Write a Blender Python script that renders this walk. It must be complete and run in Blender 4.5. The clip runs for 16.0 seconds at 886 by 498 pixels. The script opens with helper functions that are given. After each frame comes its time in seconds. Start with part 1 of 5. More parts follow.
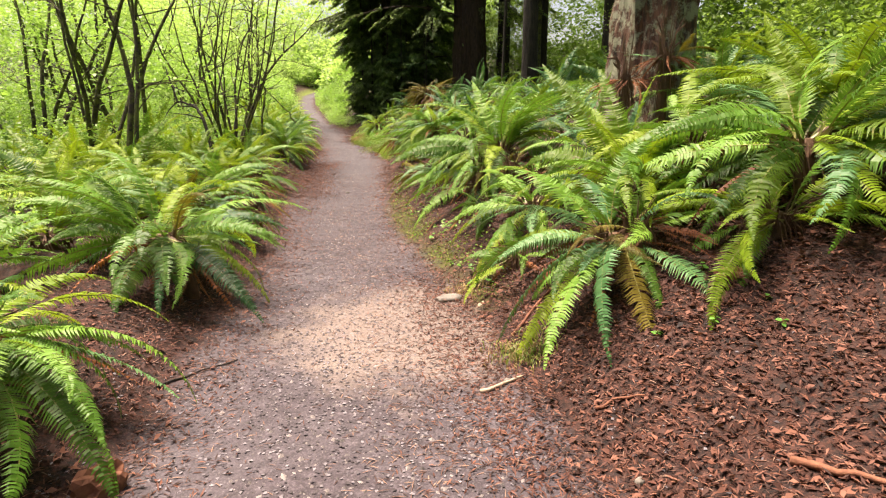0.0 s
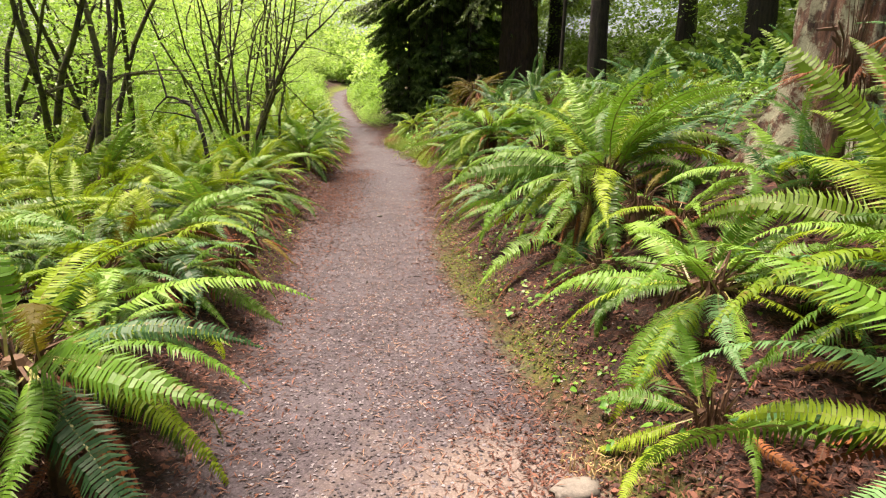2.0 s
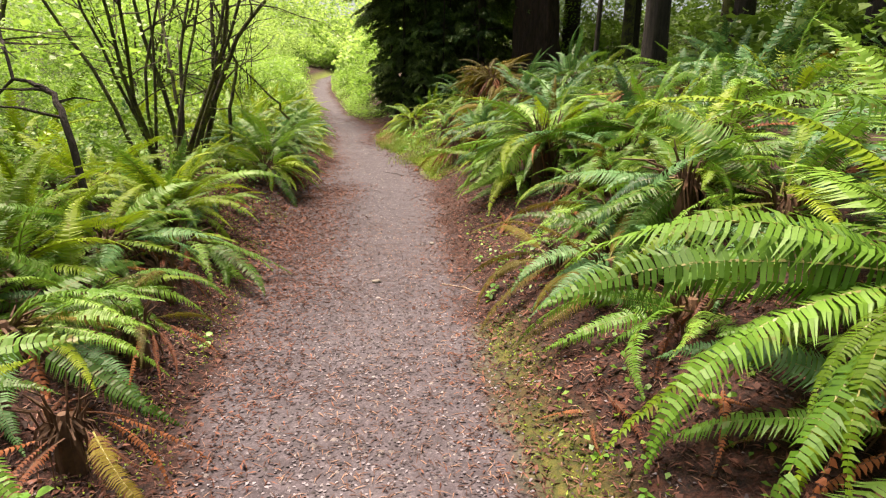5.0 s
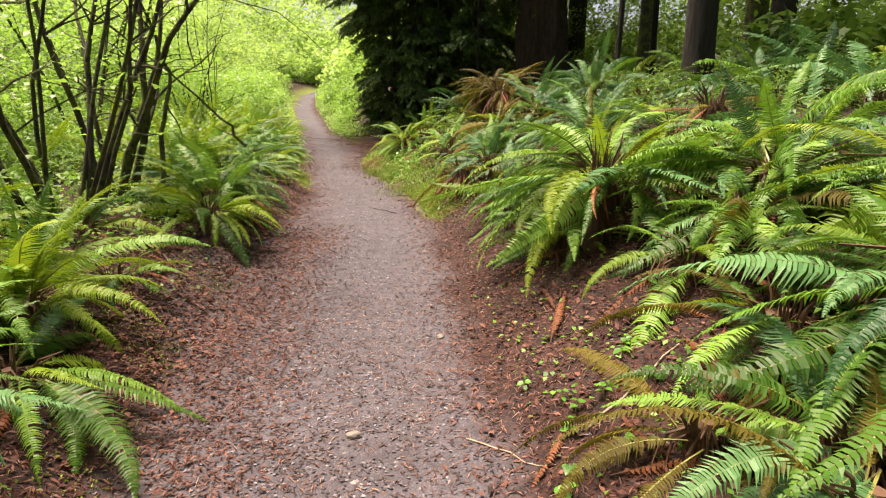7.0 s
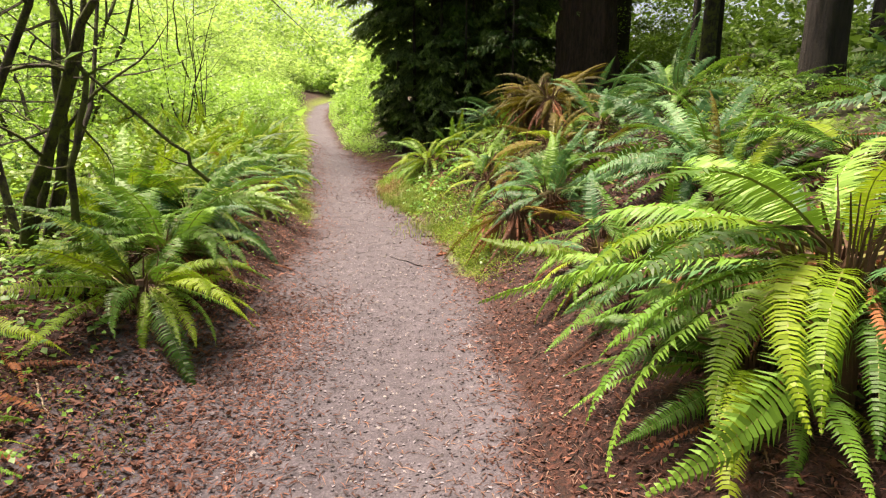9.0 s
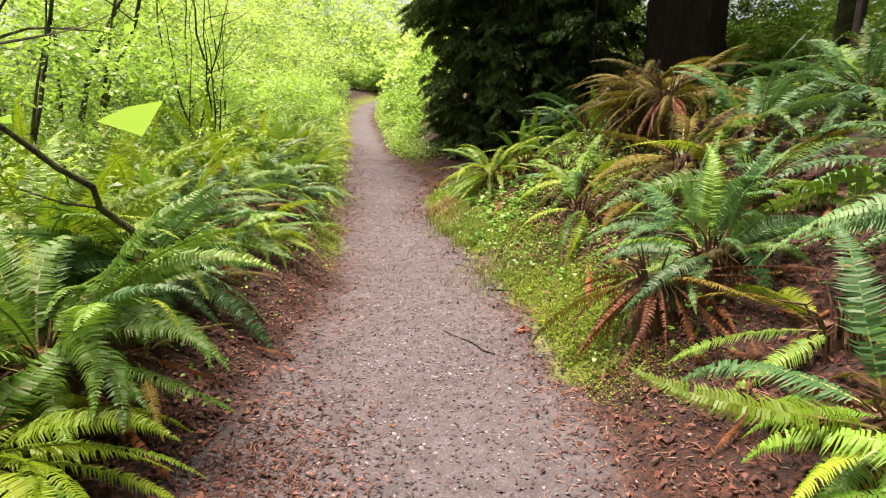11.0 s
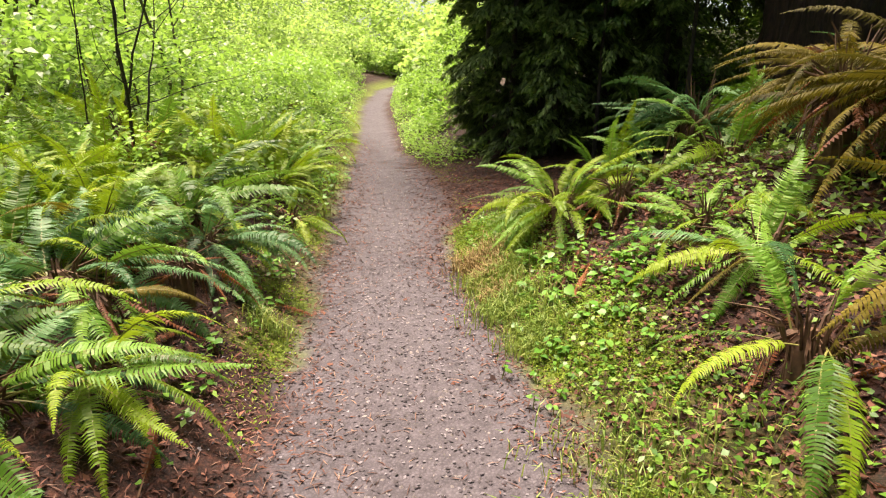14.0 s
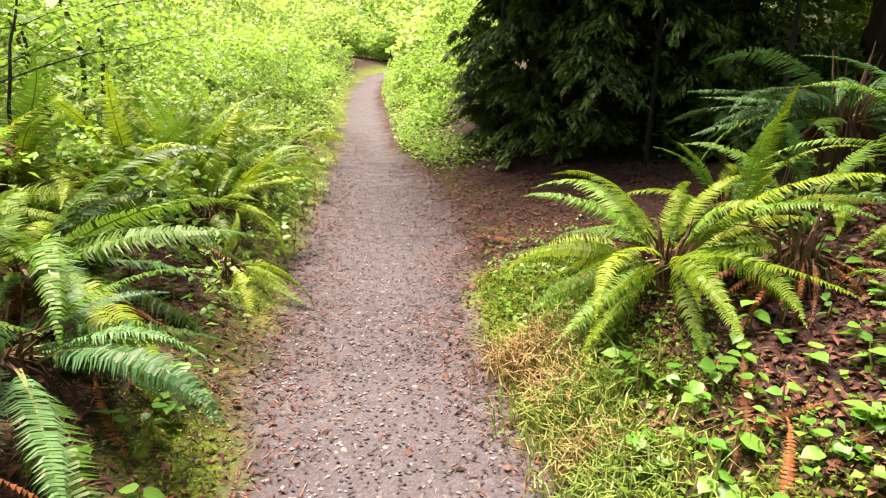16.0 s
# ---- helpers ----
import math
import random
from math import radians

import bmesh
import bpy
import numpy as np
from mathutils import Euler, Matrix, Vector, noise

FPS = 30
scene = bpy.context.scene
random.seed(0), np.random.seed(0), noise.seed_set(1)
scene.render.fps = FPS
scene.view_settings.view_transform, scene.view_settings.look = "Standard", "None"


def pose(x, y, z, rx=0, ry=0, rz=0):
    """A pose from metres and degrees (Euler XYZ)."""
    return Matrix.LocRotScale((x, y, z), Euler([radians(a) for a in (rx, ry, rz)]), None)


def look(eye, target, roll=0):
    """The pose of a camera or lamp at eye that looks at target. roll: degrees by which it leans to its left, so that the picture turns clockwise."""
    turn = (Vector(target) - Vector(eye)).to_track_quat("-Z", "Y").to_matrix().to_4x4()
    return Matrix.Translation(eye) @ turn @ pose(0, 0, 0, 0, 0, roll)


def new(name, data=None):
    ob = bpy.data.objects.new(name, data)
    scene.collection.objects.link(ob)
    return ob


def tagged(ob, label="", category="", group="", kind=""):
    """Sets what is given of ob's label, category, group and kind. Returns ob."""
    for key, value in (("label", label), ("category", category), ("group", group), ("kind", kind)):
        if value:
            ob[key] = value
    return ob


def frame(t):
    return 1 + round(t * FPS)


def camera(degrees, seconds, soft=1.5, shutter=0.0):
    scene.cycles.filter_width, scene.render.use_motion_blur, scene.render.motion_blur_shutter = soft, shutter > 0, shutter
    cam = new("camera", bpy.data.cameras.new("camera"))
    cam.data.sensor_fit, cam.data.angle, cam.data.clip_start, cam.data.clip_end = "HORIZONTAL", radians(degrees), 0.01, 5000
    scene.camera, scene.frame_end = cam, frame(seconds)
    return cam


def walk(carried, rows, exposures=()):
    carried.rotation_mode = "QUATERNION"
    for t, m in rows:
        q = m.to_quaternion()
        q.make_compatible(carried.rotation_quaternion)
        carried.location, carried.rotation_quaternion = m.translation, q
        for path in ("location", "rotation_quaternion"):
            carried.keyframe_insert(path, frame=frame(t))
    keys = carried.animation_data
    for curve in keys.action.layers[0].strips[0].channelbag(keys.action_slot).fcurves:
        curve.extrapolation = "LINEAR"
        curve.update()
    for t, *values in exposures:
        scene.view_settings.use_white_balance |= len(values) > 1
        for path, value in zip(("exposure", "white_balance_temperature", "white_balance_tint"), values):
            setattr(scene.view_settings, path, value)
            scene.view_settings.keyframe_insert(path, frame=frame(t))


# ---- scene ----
cam = camera(74.5, 16.0, soft=1.2)
METRES, EYE, TILT, LEAN, TURN = 16.5, 1.5, -13.5, 0.0, 0.0
ROWS = [
    (0.0, 0.0, 0.0, 0.0, -0.0, 0.0, -0.0),
    (0.5, -0.0067, 0.0347, 0.0087, 0.12, 0.15, -0.12),
    (1.0, -0.012, 0.0687, 0.0182, 0.83, 0.22, -0.38),
    (1.5, -0.0184, 0.1048, 0.0269, 1.95, 0.19, -0.82),
    (2.0, -0.0236, 0.1385, 0.035, 2.92, -0.24, -1.22),
    (2.5, -0.0295, 0.1702, 0.0443, 3.83, -0.94, -1.58),
    (3.0, -0.0371, 0.203, 0.0544, 4.0, -1.62, -1.77),
    (3.5, -0.0437, 0.2335, 0.0616, 3.91, -1.92, -2.02),
    (4.0, -0.0505, 0.2641, 0.0664, 3.2, -1.78, -2.0),
    (6.5, -0.0677, 0.4111, 0.103, 0.55, -0.18, -0.58),
    (7.0, -0.0718, 0.4399, 0.1106, 0.81, 0.16, -0.49),
    (7.5, -0.076, 0.4703, 0.1186, 0.84, 0.38, -0.37),
    (8.0, -0.0798, 0.5005, 0.1269, 1.05, 0.55, -0.39),
    (8.5, -0.0843, 0.5318, 0.1354, 1.26, 0.76, -0.33),
    (9.0, -0.0887, 0.5598, 0.1437, 2.43, 1.02, -0.69),
    (9.5, -0.0947, 0.5898, 0.1513, 3.92, 1.24, -1.07),
    (12.0, -0.1151, 0.7331, 0.1895, 8.02, 0.33, -2.48),
    (12.5, -0.1188, 0.7585, 0.1966, 8.3, 0.12, -2.76),
    (13.0, -0.1247, 0.7879, 0.2046, 8.6, -0.02, -2.99),
    (13.5, -0.1298, 0.815, 0.2115, 9.11, -0.14, -3.28),
    (14.0, -0.138, 0.8436, 0.2184, 8.93, -0.5, -3.31),
    (14.5, -0.1444, 0.8729, 0.2248, 8.52, -0.92, -3.3),
    (15.0, -0.1538, 0.9002, 0.231, 8.02, -1.31, -3.31),
    (15.5, -0.1594, 0.9273, 0.2378, 7.95, -1.58, -3.35),
    (16.0, -0.1671, 0.9535, 0.2441, 8.05, -1.53, -3.47),
]
walk(cam, [(t, pose(0, 0, EYE, TILT, LEAN, TURN) @ pose(METRES * x, METRES * y, METRES * z, 90 + pitch, roll, yaw)) for t, x, y, z, yaw, pitch, roll in ROWS],
     [(t, stops, 7800, 21) for t, stops in ((0.0, 1.5), (3.5, 1.33), (7.0, 1.36), (9.0, 1.52), (12.5, 1.34), (14.0, 1.46), (16.0, 1.7))])

# ---- light: a bright overcast spring sky ----
world = bpy.data.worlds.new("sky")
scene.world = world
world.use_nodes = True
wn = world.node_tree.nodes
sky = wn.new("ShaderNodeTexSky")
sky.sky_type = "NISHITA"
sky.sun_disc = False
sky.sun_elevation = radians(72)
sky.sun_rotation = radians(-53)
sky.air_density, sky.dust_density, sky.ozone_density = 1.0, 4.0, 0.6
wn["Background"].inputs["Strength"].default_value = 0.085
world.node_tree.links.new(sky.outputs["Color"], wn["Background"].inputs["Color"])
sun = new("sun", bpy.data.lights.new("sun", "SUN"))
sun.data.energy, sun.data.angle, sun.data.color = 4.9, radians(30), (1.0, 0.96, 0.88)
sun.matrix_world = look((-4, 13, 15.5), (0, 10, 0))


# ---- materials ----
class Graph:
    """A short way to write node materials."""

    def __init__(self, name):
        self.mat = bpy.data.materials.new(name)
        self.mat.use_nodes = True
        self.tree = self.mat.node_tree
        self.bsdf = self.tree.nodes["Principled BSDF"]
        self.out = self.tree.nodes["Material Output"]

    def node(self, kind, **inputs):
        n = self.tree.nodes.new("ShaderNode" + kind)
        for key, value in inputs.items():
            self.put(n.inputs[key.replace("_", " ")], value)
        return n

    def put(self, socket, value):
        if isinstance(value, bpy.types.NodeSocket):
            self.tree.links.new(value, socket)
        else:
            socket.default_value = value

    def noise(self, scale, detail=3.0, rough=0.55, coords=None):
        n = self.node("TexNoise", Scale=scale, Detail=detail, Roughness=rough)
        if coords is not None:
            self.put(n.inputs["Vector"], coords)
        return n.outputs["Fac"]

    def ramp(self, fac, *stops):
        n = self.node("ValToRGB", Fac=fac)
        els = n.color_ramp.elements
        while len(els) < len(stops):
            els.new(0.5)
        for el, (pos, col) in zip(els, stops):
            el.position = pos
            el.color = (*col, 1) if len(col) == 3 else col
        return n.outputs["Color"]

    def mix(self, fac, a, b, mode="MIX"):
        n = self.node("MixRGB", Fac=fac, Color1=a if isinstance(a, bpy.types.NodeSocket) else (*a, 1), Color2=b if isinstance(b, bpy.types.NodeSocket) else (*b, 1))
        n.blend_type = mode
        return n.outputs["Color"]

    def math(self, op, a, b=0.0):
        n = self.node("Math")
        n.operation = op
        self.put(n.inputs[0], a)
        self.put(n.inputs[1], b)
        return n.outputs[0]

    def bump(self, height, strength=0.4, distance=0.01):
        self.put(self.bsdf.inputs["Normal"], self.node("Bump", Height=height, Strength=strength, Distance=distance).outputs["Normal"])

    def object_coords(self):
        return self.node("TexCoord").outputs["Object"]

    def world_coords(self):
        return self.node("NewGeometry").outputs["Position"]


def leaf_material(name, dark, mid, light, rough=0.42, through_light=0.3, island=False, scale=2.0, gloss=0.4):
    g = Graph(name)
    if island:
        rnd = g.node("NewGeometry").outputs["Random Per Island"]
    else:
        rnd = g.node("ObjectInfo").outputs["Random"]
    patch = g.noise(scale, 2.0, 0.5, g.world_coords())
    grain = g.noise(60.0, 2.0, 0.6, g.world_coords())
    fac = g.math("ADD", g.math("MULTIPLY", rnd, 0.55), g.math("MULTIPLY", patch, 0.45))
    col = g.ramp(fac, (0.18, dark), (0.5, mid), (0.85, light))
    col = g.mix(g.math("MULTIPLY", grain, 0.35), col, (0.9, 0.9, 0.9), "MULTIPLY")
    if not island:
        spots = g.noise(16.0, 4.0, 0.7, g.world_coords())
        col = g.mix(g.ramp(spots, (0.6, (0, 0, 0)), (0.7, (0.75, 0.75, 0.75))), col, (0.14, 0.07, 0.02))
    g.put(g.bsdf.inputs["Base Color"], col)
    g.put(g.bsdf.inputs["Roughness"], g.math("ADD", rough - 0.12, g.math("MULTIPLY", grain, 0.24)))
    g.bsdf.inputs["Specular IOR Level"].default_value = gloss
    g.bump(grain, 0.25, 0.004)
    warm = g.mix(0.5, col, (light[0] * 1.1, light[1] * 1.2, light[2] * 0.8))
    tr = g.node("BsdfTranslucent", Color=warm)
    m = g.node("MixShader", Fac=through_light)
    g.put(m.inputs[1], g.bsdf.outputs[0])
    g.put(m.inputs[2], tr.outputs[0])
    g.put(g.out.inputs["Surface"], m.outputs[0])
    return g.mat


def plain_material(name, a, b, scale=8.0, rough=0.8, bump=0.4, fine=60.0, island=False):
    g = Graph(name)
    n1 = g.noise(scale, 5.0, 0.6, g.world_coords())
    n2 = g.noise(fine, 3.0, 0.6, g.world_coords())
    fac = g.math("ADD", g.math("MULTIPLY", n1, 0.6), g.math("MULTIPLY", n2, 0.4))
    if island:
        fac = g.math("ADD", g.math("MULTIPLY", fac, 0.5), g.math("MULTIPLY", g.node("NewGeometry").outputs["Random Per Island"], 0.5))
    g.put(g.bsdf.inputs["Base Color"], g.ramp(fac, (0.3, a), (0.7, b)))
    g.bsdf.inputs["Roughness"].default_value = rough
    g.bump(fac, bump, 0.01)
    return g.mat


def bark_material(name, a, b, moss, moss_amount=0.45):
    g = Graph(name)
    co = g.world_coords()
    mp = g.node("Mapping", Vector=co)
    mp.inputs["Scale"].default_value = (1.0, 1.0, 0.16)
    ridges = g.noise(22.0, 8.0, 0.75, mp.outputs["Vector"])
    blot = g.noise(6.0, 8.0, 0.75, co)
    col = g.ramp(ridges, (0.38, a), (0.62, b))
    mask = g.ramp(blot, (1 - moss_amount - 0.04, (0, 0, 0)), (1 - moss_amount + 0.05, (1, 1, 1)))
    col = g.mix(mask, col, moss)
    g.put(g.bsdf.inputs["Base Color"], col)
    g.bsdf.inputs["Roughness"].default_value = 0.9
    g.bump(ridges, 1.0, 0.06)
    return g.mat


def ground_material():
    g = Graph("forest_floor")
    co = g.world_coords()
    edge = g.node("Attribute")
    edge.attribute_name = "edge"
    e = edge.outputs["Fac"]
    wob = g.noise(2.2, 4.0, 0.6, co)
    fac = g.math("ADD", e, g.math("MULTIPLY", g.math("SUBTRACT", wob, 0.5), 0.55))
    trail_mask = g.ramp(fac, (0.0, (0, 0, 0)), (0.22, (1, 1, 1)))
    n1 = g.noise(1.1, 4.0, 0.6, co)
    n2 = g.noise(14.0, 5.0, 0.65, co)
    n3 = g.noise(95.0, 3.0, 0.7, co)
    vor = g.node("TexVoronoi", Vector=co, Scale=70.0)
    trail = g.ramp(n2, (0.28, (0.024, 0.018, 0.021)), (0.55, (0.073, 0.058, 0.068)), (0.8, (0.163, 0.138, 0.156)))
    trail = g.mix(g.ramp(n1, (0.42, (0, 0, 0)), (0.66, (0.55, 0.55, 0.55))), trail, (0.117, 0.103, 0.117))
    trail = g.mix(g.ramp(n3, (0.56, (0, 0, 0)), (0.75, (0.5, 0.5, 0.5))), trail, (0.28, 0.255, 0.255))
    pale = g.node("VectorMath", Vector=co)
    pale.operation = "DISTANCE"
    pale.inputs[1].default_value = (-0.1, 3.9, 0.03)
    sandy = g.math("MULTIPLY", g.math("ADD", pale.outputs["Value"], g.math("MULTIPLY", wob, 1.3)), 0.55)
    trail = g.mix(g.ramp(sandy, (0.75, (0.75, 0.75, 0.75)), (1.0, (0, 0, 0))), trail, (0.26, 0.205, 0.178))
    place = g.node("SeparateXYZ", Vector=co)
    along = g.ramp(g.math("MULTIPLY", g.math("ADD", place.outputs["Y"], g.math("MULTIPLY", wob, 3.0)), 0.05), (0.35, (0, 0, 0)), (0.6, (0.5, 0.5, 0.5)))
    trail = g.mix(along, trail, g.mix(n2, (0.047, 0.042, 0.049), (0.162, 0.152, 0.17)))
    grit = g.ramp(vor.outputs["Distance"], (0.1, (1, 1, 1)), (0.6, (0.55, 0.53, 0.52)))
    trail = g.mix(0.7, trail, grit, "MULTIPLY")
    n4 = g.noise(38.0, 4.0, 0.7, co)
    litter = g.ramp(g.math("ADD", g.math("MULTIPLY", n2, 0.5), g.math("MULTIPLY", n4, 0.5)), (0.4, (0.004, 0.0022, 0.002)), (0.52, (0.028, 0.010, 0.007)), (0.66, (0.105, 0.036, 0.022)))
    litter = g.mix(g.ramp(n3, (0.5, (0, 0, 0)), (0.75, (0.6, 0.6, 0.6))), litter, (0.10, 0.04, 0.026))
    moss = g.node("Attribute")
    moss.attribute_name = "moss"
    mossy = g.ramp(n2, (0.3, (0.05, 0.075, 0.009)), (0.7, (0.17, 0.23, 0.022)))
    litter = g.mix(moss.outputs["Fac"], litter, mossy)
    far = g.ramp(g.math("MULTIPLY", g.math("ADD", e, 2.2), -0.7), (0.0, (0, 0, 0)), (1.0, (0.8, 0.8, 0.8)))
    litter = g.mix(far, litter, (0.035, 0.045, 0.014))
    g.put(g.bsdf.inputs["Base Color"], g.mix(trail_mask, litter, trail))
    g.bsdf.inputs["Roughness"].default_value = 0.85
    g.bsdf.inputs["Specular IOR Level"].default_value = 0.35
    hgt = g.math("ADD", g.math("ADD", g.math("MULTIPLY", n2, 0.6), g.math("MULTIPLY", g.math("MULTIPLY", n4, 1.2), g.math("SUBTRACT", 1.0, trail_mask))), g.math("ADD", g.math("MULTIPLY", n3, 0.3), g.math("MULTIPLY", vor.outputs["Distance"], 0.35)))
    g.bump(hgt, 0.8, 0.012)
    return g.mat


GROUND = ground_material()
FERN = leaf_material("fern_green", (0.022, 0.07, 0.007), (0.08, 0.2, 0.018), (0.18, 0.34, 0.045), 0.5, 0.22, gloss=0.3)
FERN_YOUNG = leaf_material("fern_yellow_green", (0.05, 0.115, 0.006), (0.145, 0.25, 0.012), (0.28, 0.38, 0.03), 0.52, 0.3, gloss=0.26)
# A fern's own blue-green; on some ferns the dark tone also paints shade.
FERN_DARK = leaf_material("fern_blue_green", (0.016, 0.062, 0.02), (0.05, 0.15, 0.048), (0.125, 0.27, 0.095), 0.5, 0.18, gloss=0.26)
FERN_OLD = leaf_material("fern_olive", (0.035, 0.032, 0.005), (0.092, 0.075, 0.01), (0.18, 0.14, 0.02), 0.65, 0.25, gloss=0.18)
FERN_DEAD = leaf_material("fern_rust_brown", (0.045, 0.012, 0.005), (0.15, 0.042, 0.012), (0.29, 0.1, 0.03), 0.7, 0.2)
STIPE = plain_material("fern_stalk", (0.13, 0.14, 0.03), (0.26, 0.24, 0.07), 10, 0.5, 0.2)
STIPE_DEAD = plain_material("dry_stalk", (0.035, 0.016, 0.008), (0.13, 0.065, 0.03), 14, 0.75, 0.3)
HERB = leaf_material("herb_leaf", (0.05, 0.17, 0.022), (0.1, 0.28, 0.038), (0.19, 0.39, 0.065), 0.4, 0.35)
HERB_SMALL = leaf_material("seedling_leaf", (0.045, 0.14, 0.02), (0.12, 0.28, 0.035), (0.25, 0.42, 0.07), 0.4, 0.35, True, 2.0)
SHRUB = leaf_material("shrub_leaf", (0.045, 0.13, 0.016), (0.165, 0.345, 0.04), (0.35, 0.54, 0.12), 0.42, 0.45, True, 0.8)
WOODS = leaf_material("woodland_leaf", (0.07, 0.17, 0.022), (0.22, 0.39, 0.06), (0.44, 0.59, 0.2), 0.5, 0.52, True, 0.45)
SLOPE_LEAF = leaf_material("slope_leaf", (0.06, 0.14, 0.015), (0.15, 0.28, 0.035), (0.28, 0.42, 0.07), 0.5, 0.4, True, 0.7)
# Darker version of the leaf greens, with shade put into the colour.
SHADE_LEAF = leaf_material("shaded_leaf", (0.04, 0.1, 0.015), (0.1, 0.2, 0.03), (0.18, 0.3, 0.05), 0.5, 0.35, True, 0.6)
NEEDLE = leaf_material("cedar_needle", (0.015, 0.026, 0.009), (0.07, 0.11, 0.032), (0.22, 0.32, 0.1), 0.65, 0.2, True, 1.5, 0.3)
NEEDLE_LIGHT = leaf_material("cedar_tip", (0.03, 0.07, 0.02), (0.06, 0.13, 0.035), (0.1, 0.2, 0.05), 0.5, 0.25, True, 1.5)
# Lighter copy of the needles: daylight on the outer sprays put into colour.
NEEDLE_LIT = leaf_material("cedar_needle_lit", (0.04, 0.08, 0.022), (0.13, 0.21, 0.055), (0.3, 0.42, 0.13), 0.55, 0.25, True, 1.5, 0.35)
MOSS = leaf_material("moss_leaf", (0.06, 0.11, 0.01), (0.14, 0.22, 0.018), (0.27, 0.36, 0.04), 0.7, 0.3, True, 3.0)
GRASS = leaf_material("grass_blade", (0.09, 0.17, 0.03), (0.17, 0.27, 0.05), (0.33, 0.36, 0.1), 0.5, 0.35, True, 3.0)
STRAW = leaf_material("dry_grass", (0.16, 0.1, 0.04), (0.28, 0.19, 0.08), (0.4, 0.3, 0.14), 0.7, 0.2, True, 3.0)
LITTER = leaf_material("dead_leaf", (0.012, 0.005, 0.004), (0.085, 0.029, 0.019), (0.25, 0.105, 0.068), 0.75, 0.1, True, 3.0)
TWIG = leaf_material("twig_scrap", (0.02, 0.009, 0.007), (0.095, 0.042, 0.03), (0.28, 0.17, 0.12), 0.75, 0.0, True, 3.0)
CHIP = leaf_material("bark_chip", (0.03, 0.022, 0.024), (0.052, 0.043, 0.05), (0.235, 0.213, 0.232), 0.75, 0.0, True, 3.0)
PEBBLE = plain_material("pebble", (0.07, 0.06, 0.06), (0.26, 0.225, 0.215), 5, 0.7, 0.3, 90, True)
STONE = plain_material("pale_stone", (0.09, 0.08, 0.068), (0.23, 0.205, 0.175), 25, 0.75, 0.5, 120)
BARK = bark_material("fir_bark", (0.016, 0.007, 0.005), (0.17, 0.075, 0.043), (0.3, 0.31, 0.22), 0.5)
BARK_DARK = bark_material("dark_bark", (0.012, 0.009, 0.008), (0.045, 0.032, 0.026), (0.03, 0.035, 0.016), 0.3)
BARK_MOSSY = bark_material("mossy_bark", (0.02, 0.015, 0.011), (0.075, 0.056, 0.04), (0.1, 0.11, 0.025), 0.5)
BARK_RED = bark_material("cedar_bark", (0.02, 0.011, 0.009), (0.07, 0.036, 0.028), (0.03, 0.03, 0.015), 0.25)
WOOD = plain_material("rotten_wood", (0.09, 0.03, 0.016), (0.28, 0.11, 0.06), 12, 0.85, 0.8, 50)
PALE_WOOD = plain_material("bare_wood", (0.25, 0.18, 0.12), (0.5, 0.4, 0.29), 14, 0.75, 0.5, 60)


# ---- the lie of the land ----
TRAIL_Y = [-6, 2, 4.3, 6.3, 8, 10.5, 12.5, 14, 16, 17.5, 19, 21, 23, 25, 28, 31, 35, 38, 42, 60]
TRAIL_L = [-1.2, -1.45, -1.72, -1.9, -2.3, -2.75, -3.05, -3.1, -3.3, -3.7, -4.15, -4.7, -5.25, -5.75, -6.6, -7.5, -8.3, -8.3, -7.4, -3]
TRAIL_R = [1.2, 0.75, 0.3, -0.25, -0.66, -0.95, -1.15, -1.25, -1.75, -2.3, -2.85, -3.2, -3.8, -4.8, -5.7, -6.6, -7.5, -7.4, -6.4, -2]


def left_of(y):
    return np.interp(y, TRAIL_Y, TRAIL_L)


def right_of(y):
    return np.interp(y, TRAIL_Y, TRAIL_R)


def waves(x, y):
    """Small unevenness of the ground, in metres."""
    return 0.5 * np.sin(2.1 * x + 1.3 * np.sin(1.7 * y)) * np.sin(1.9 * y + 0.7) + 0.3 * np.sin(5.3 * x + 2.1 * y) * np.sin(4.7 * y - 1.3 * x) + 0.2 * np.sin(11.3 * x - 7.1 * y) * np.sin(9.7 * y + 6.3 * x)


def height(x, y):
    """The ground's height: the trail climbs gently between a steep bank and a low one."""
    x, y = np.asarray(x, float), np.asarray(y, float)
    z = np.interp(y, [-5, 7, 12, 16, 18.3, 24.5, 30, 36, 60, 300], [0.03, 0.03, 0.2, 0.36, 0.48, 0.86, 1.5, 2.3, 4.5, 10])
    d, e = x - right_of(y), left_of(y) - x
    k = np.interp(y, [1.5, 3.5, 18, 19.3, 20.3, 23, 25, 30], [0.55, 1, 1, 0.8, 0.35, 0.3, 0.5, 0.9])
    z = z + k * np.interp(d, [0, 0.2, 0.5, 1, 1.5, 2, 3, 4.5, 8, 15, 300], [0, 0.14, 0.32, 0.57, 0.82, 1.03, 1.35, 1.6, 2.1, 2.8, 12])
    z = z + np.interp(e, [0, 0.3, 0.6, 1, 2, 4, 8, 20, 300], [0, 0.16, 0.28, 0.34, 0.42, 0.55, 0.9, 2.4, 12])
    inside = np.clip(np.minimum(-d, -e) / 0.4, 0, 1)
    return z + waves(x, y) * (0.055 - 0.045 * inside) - 0.03 * inside


def hz(x, y):
    return float(height(x, y))


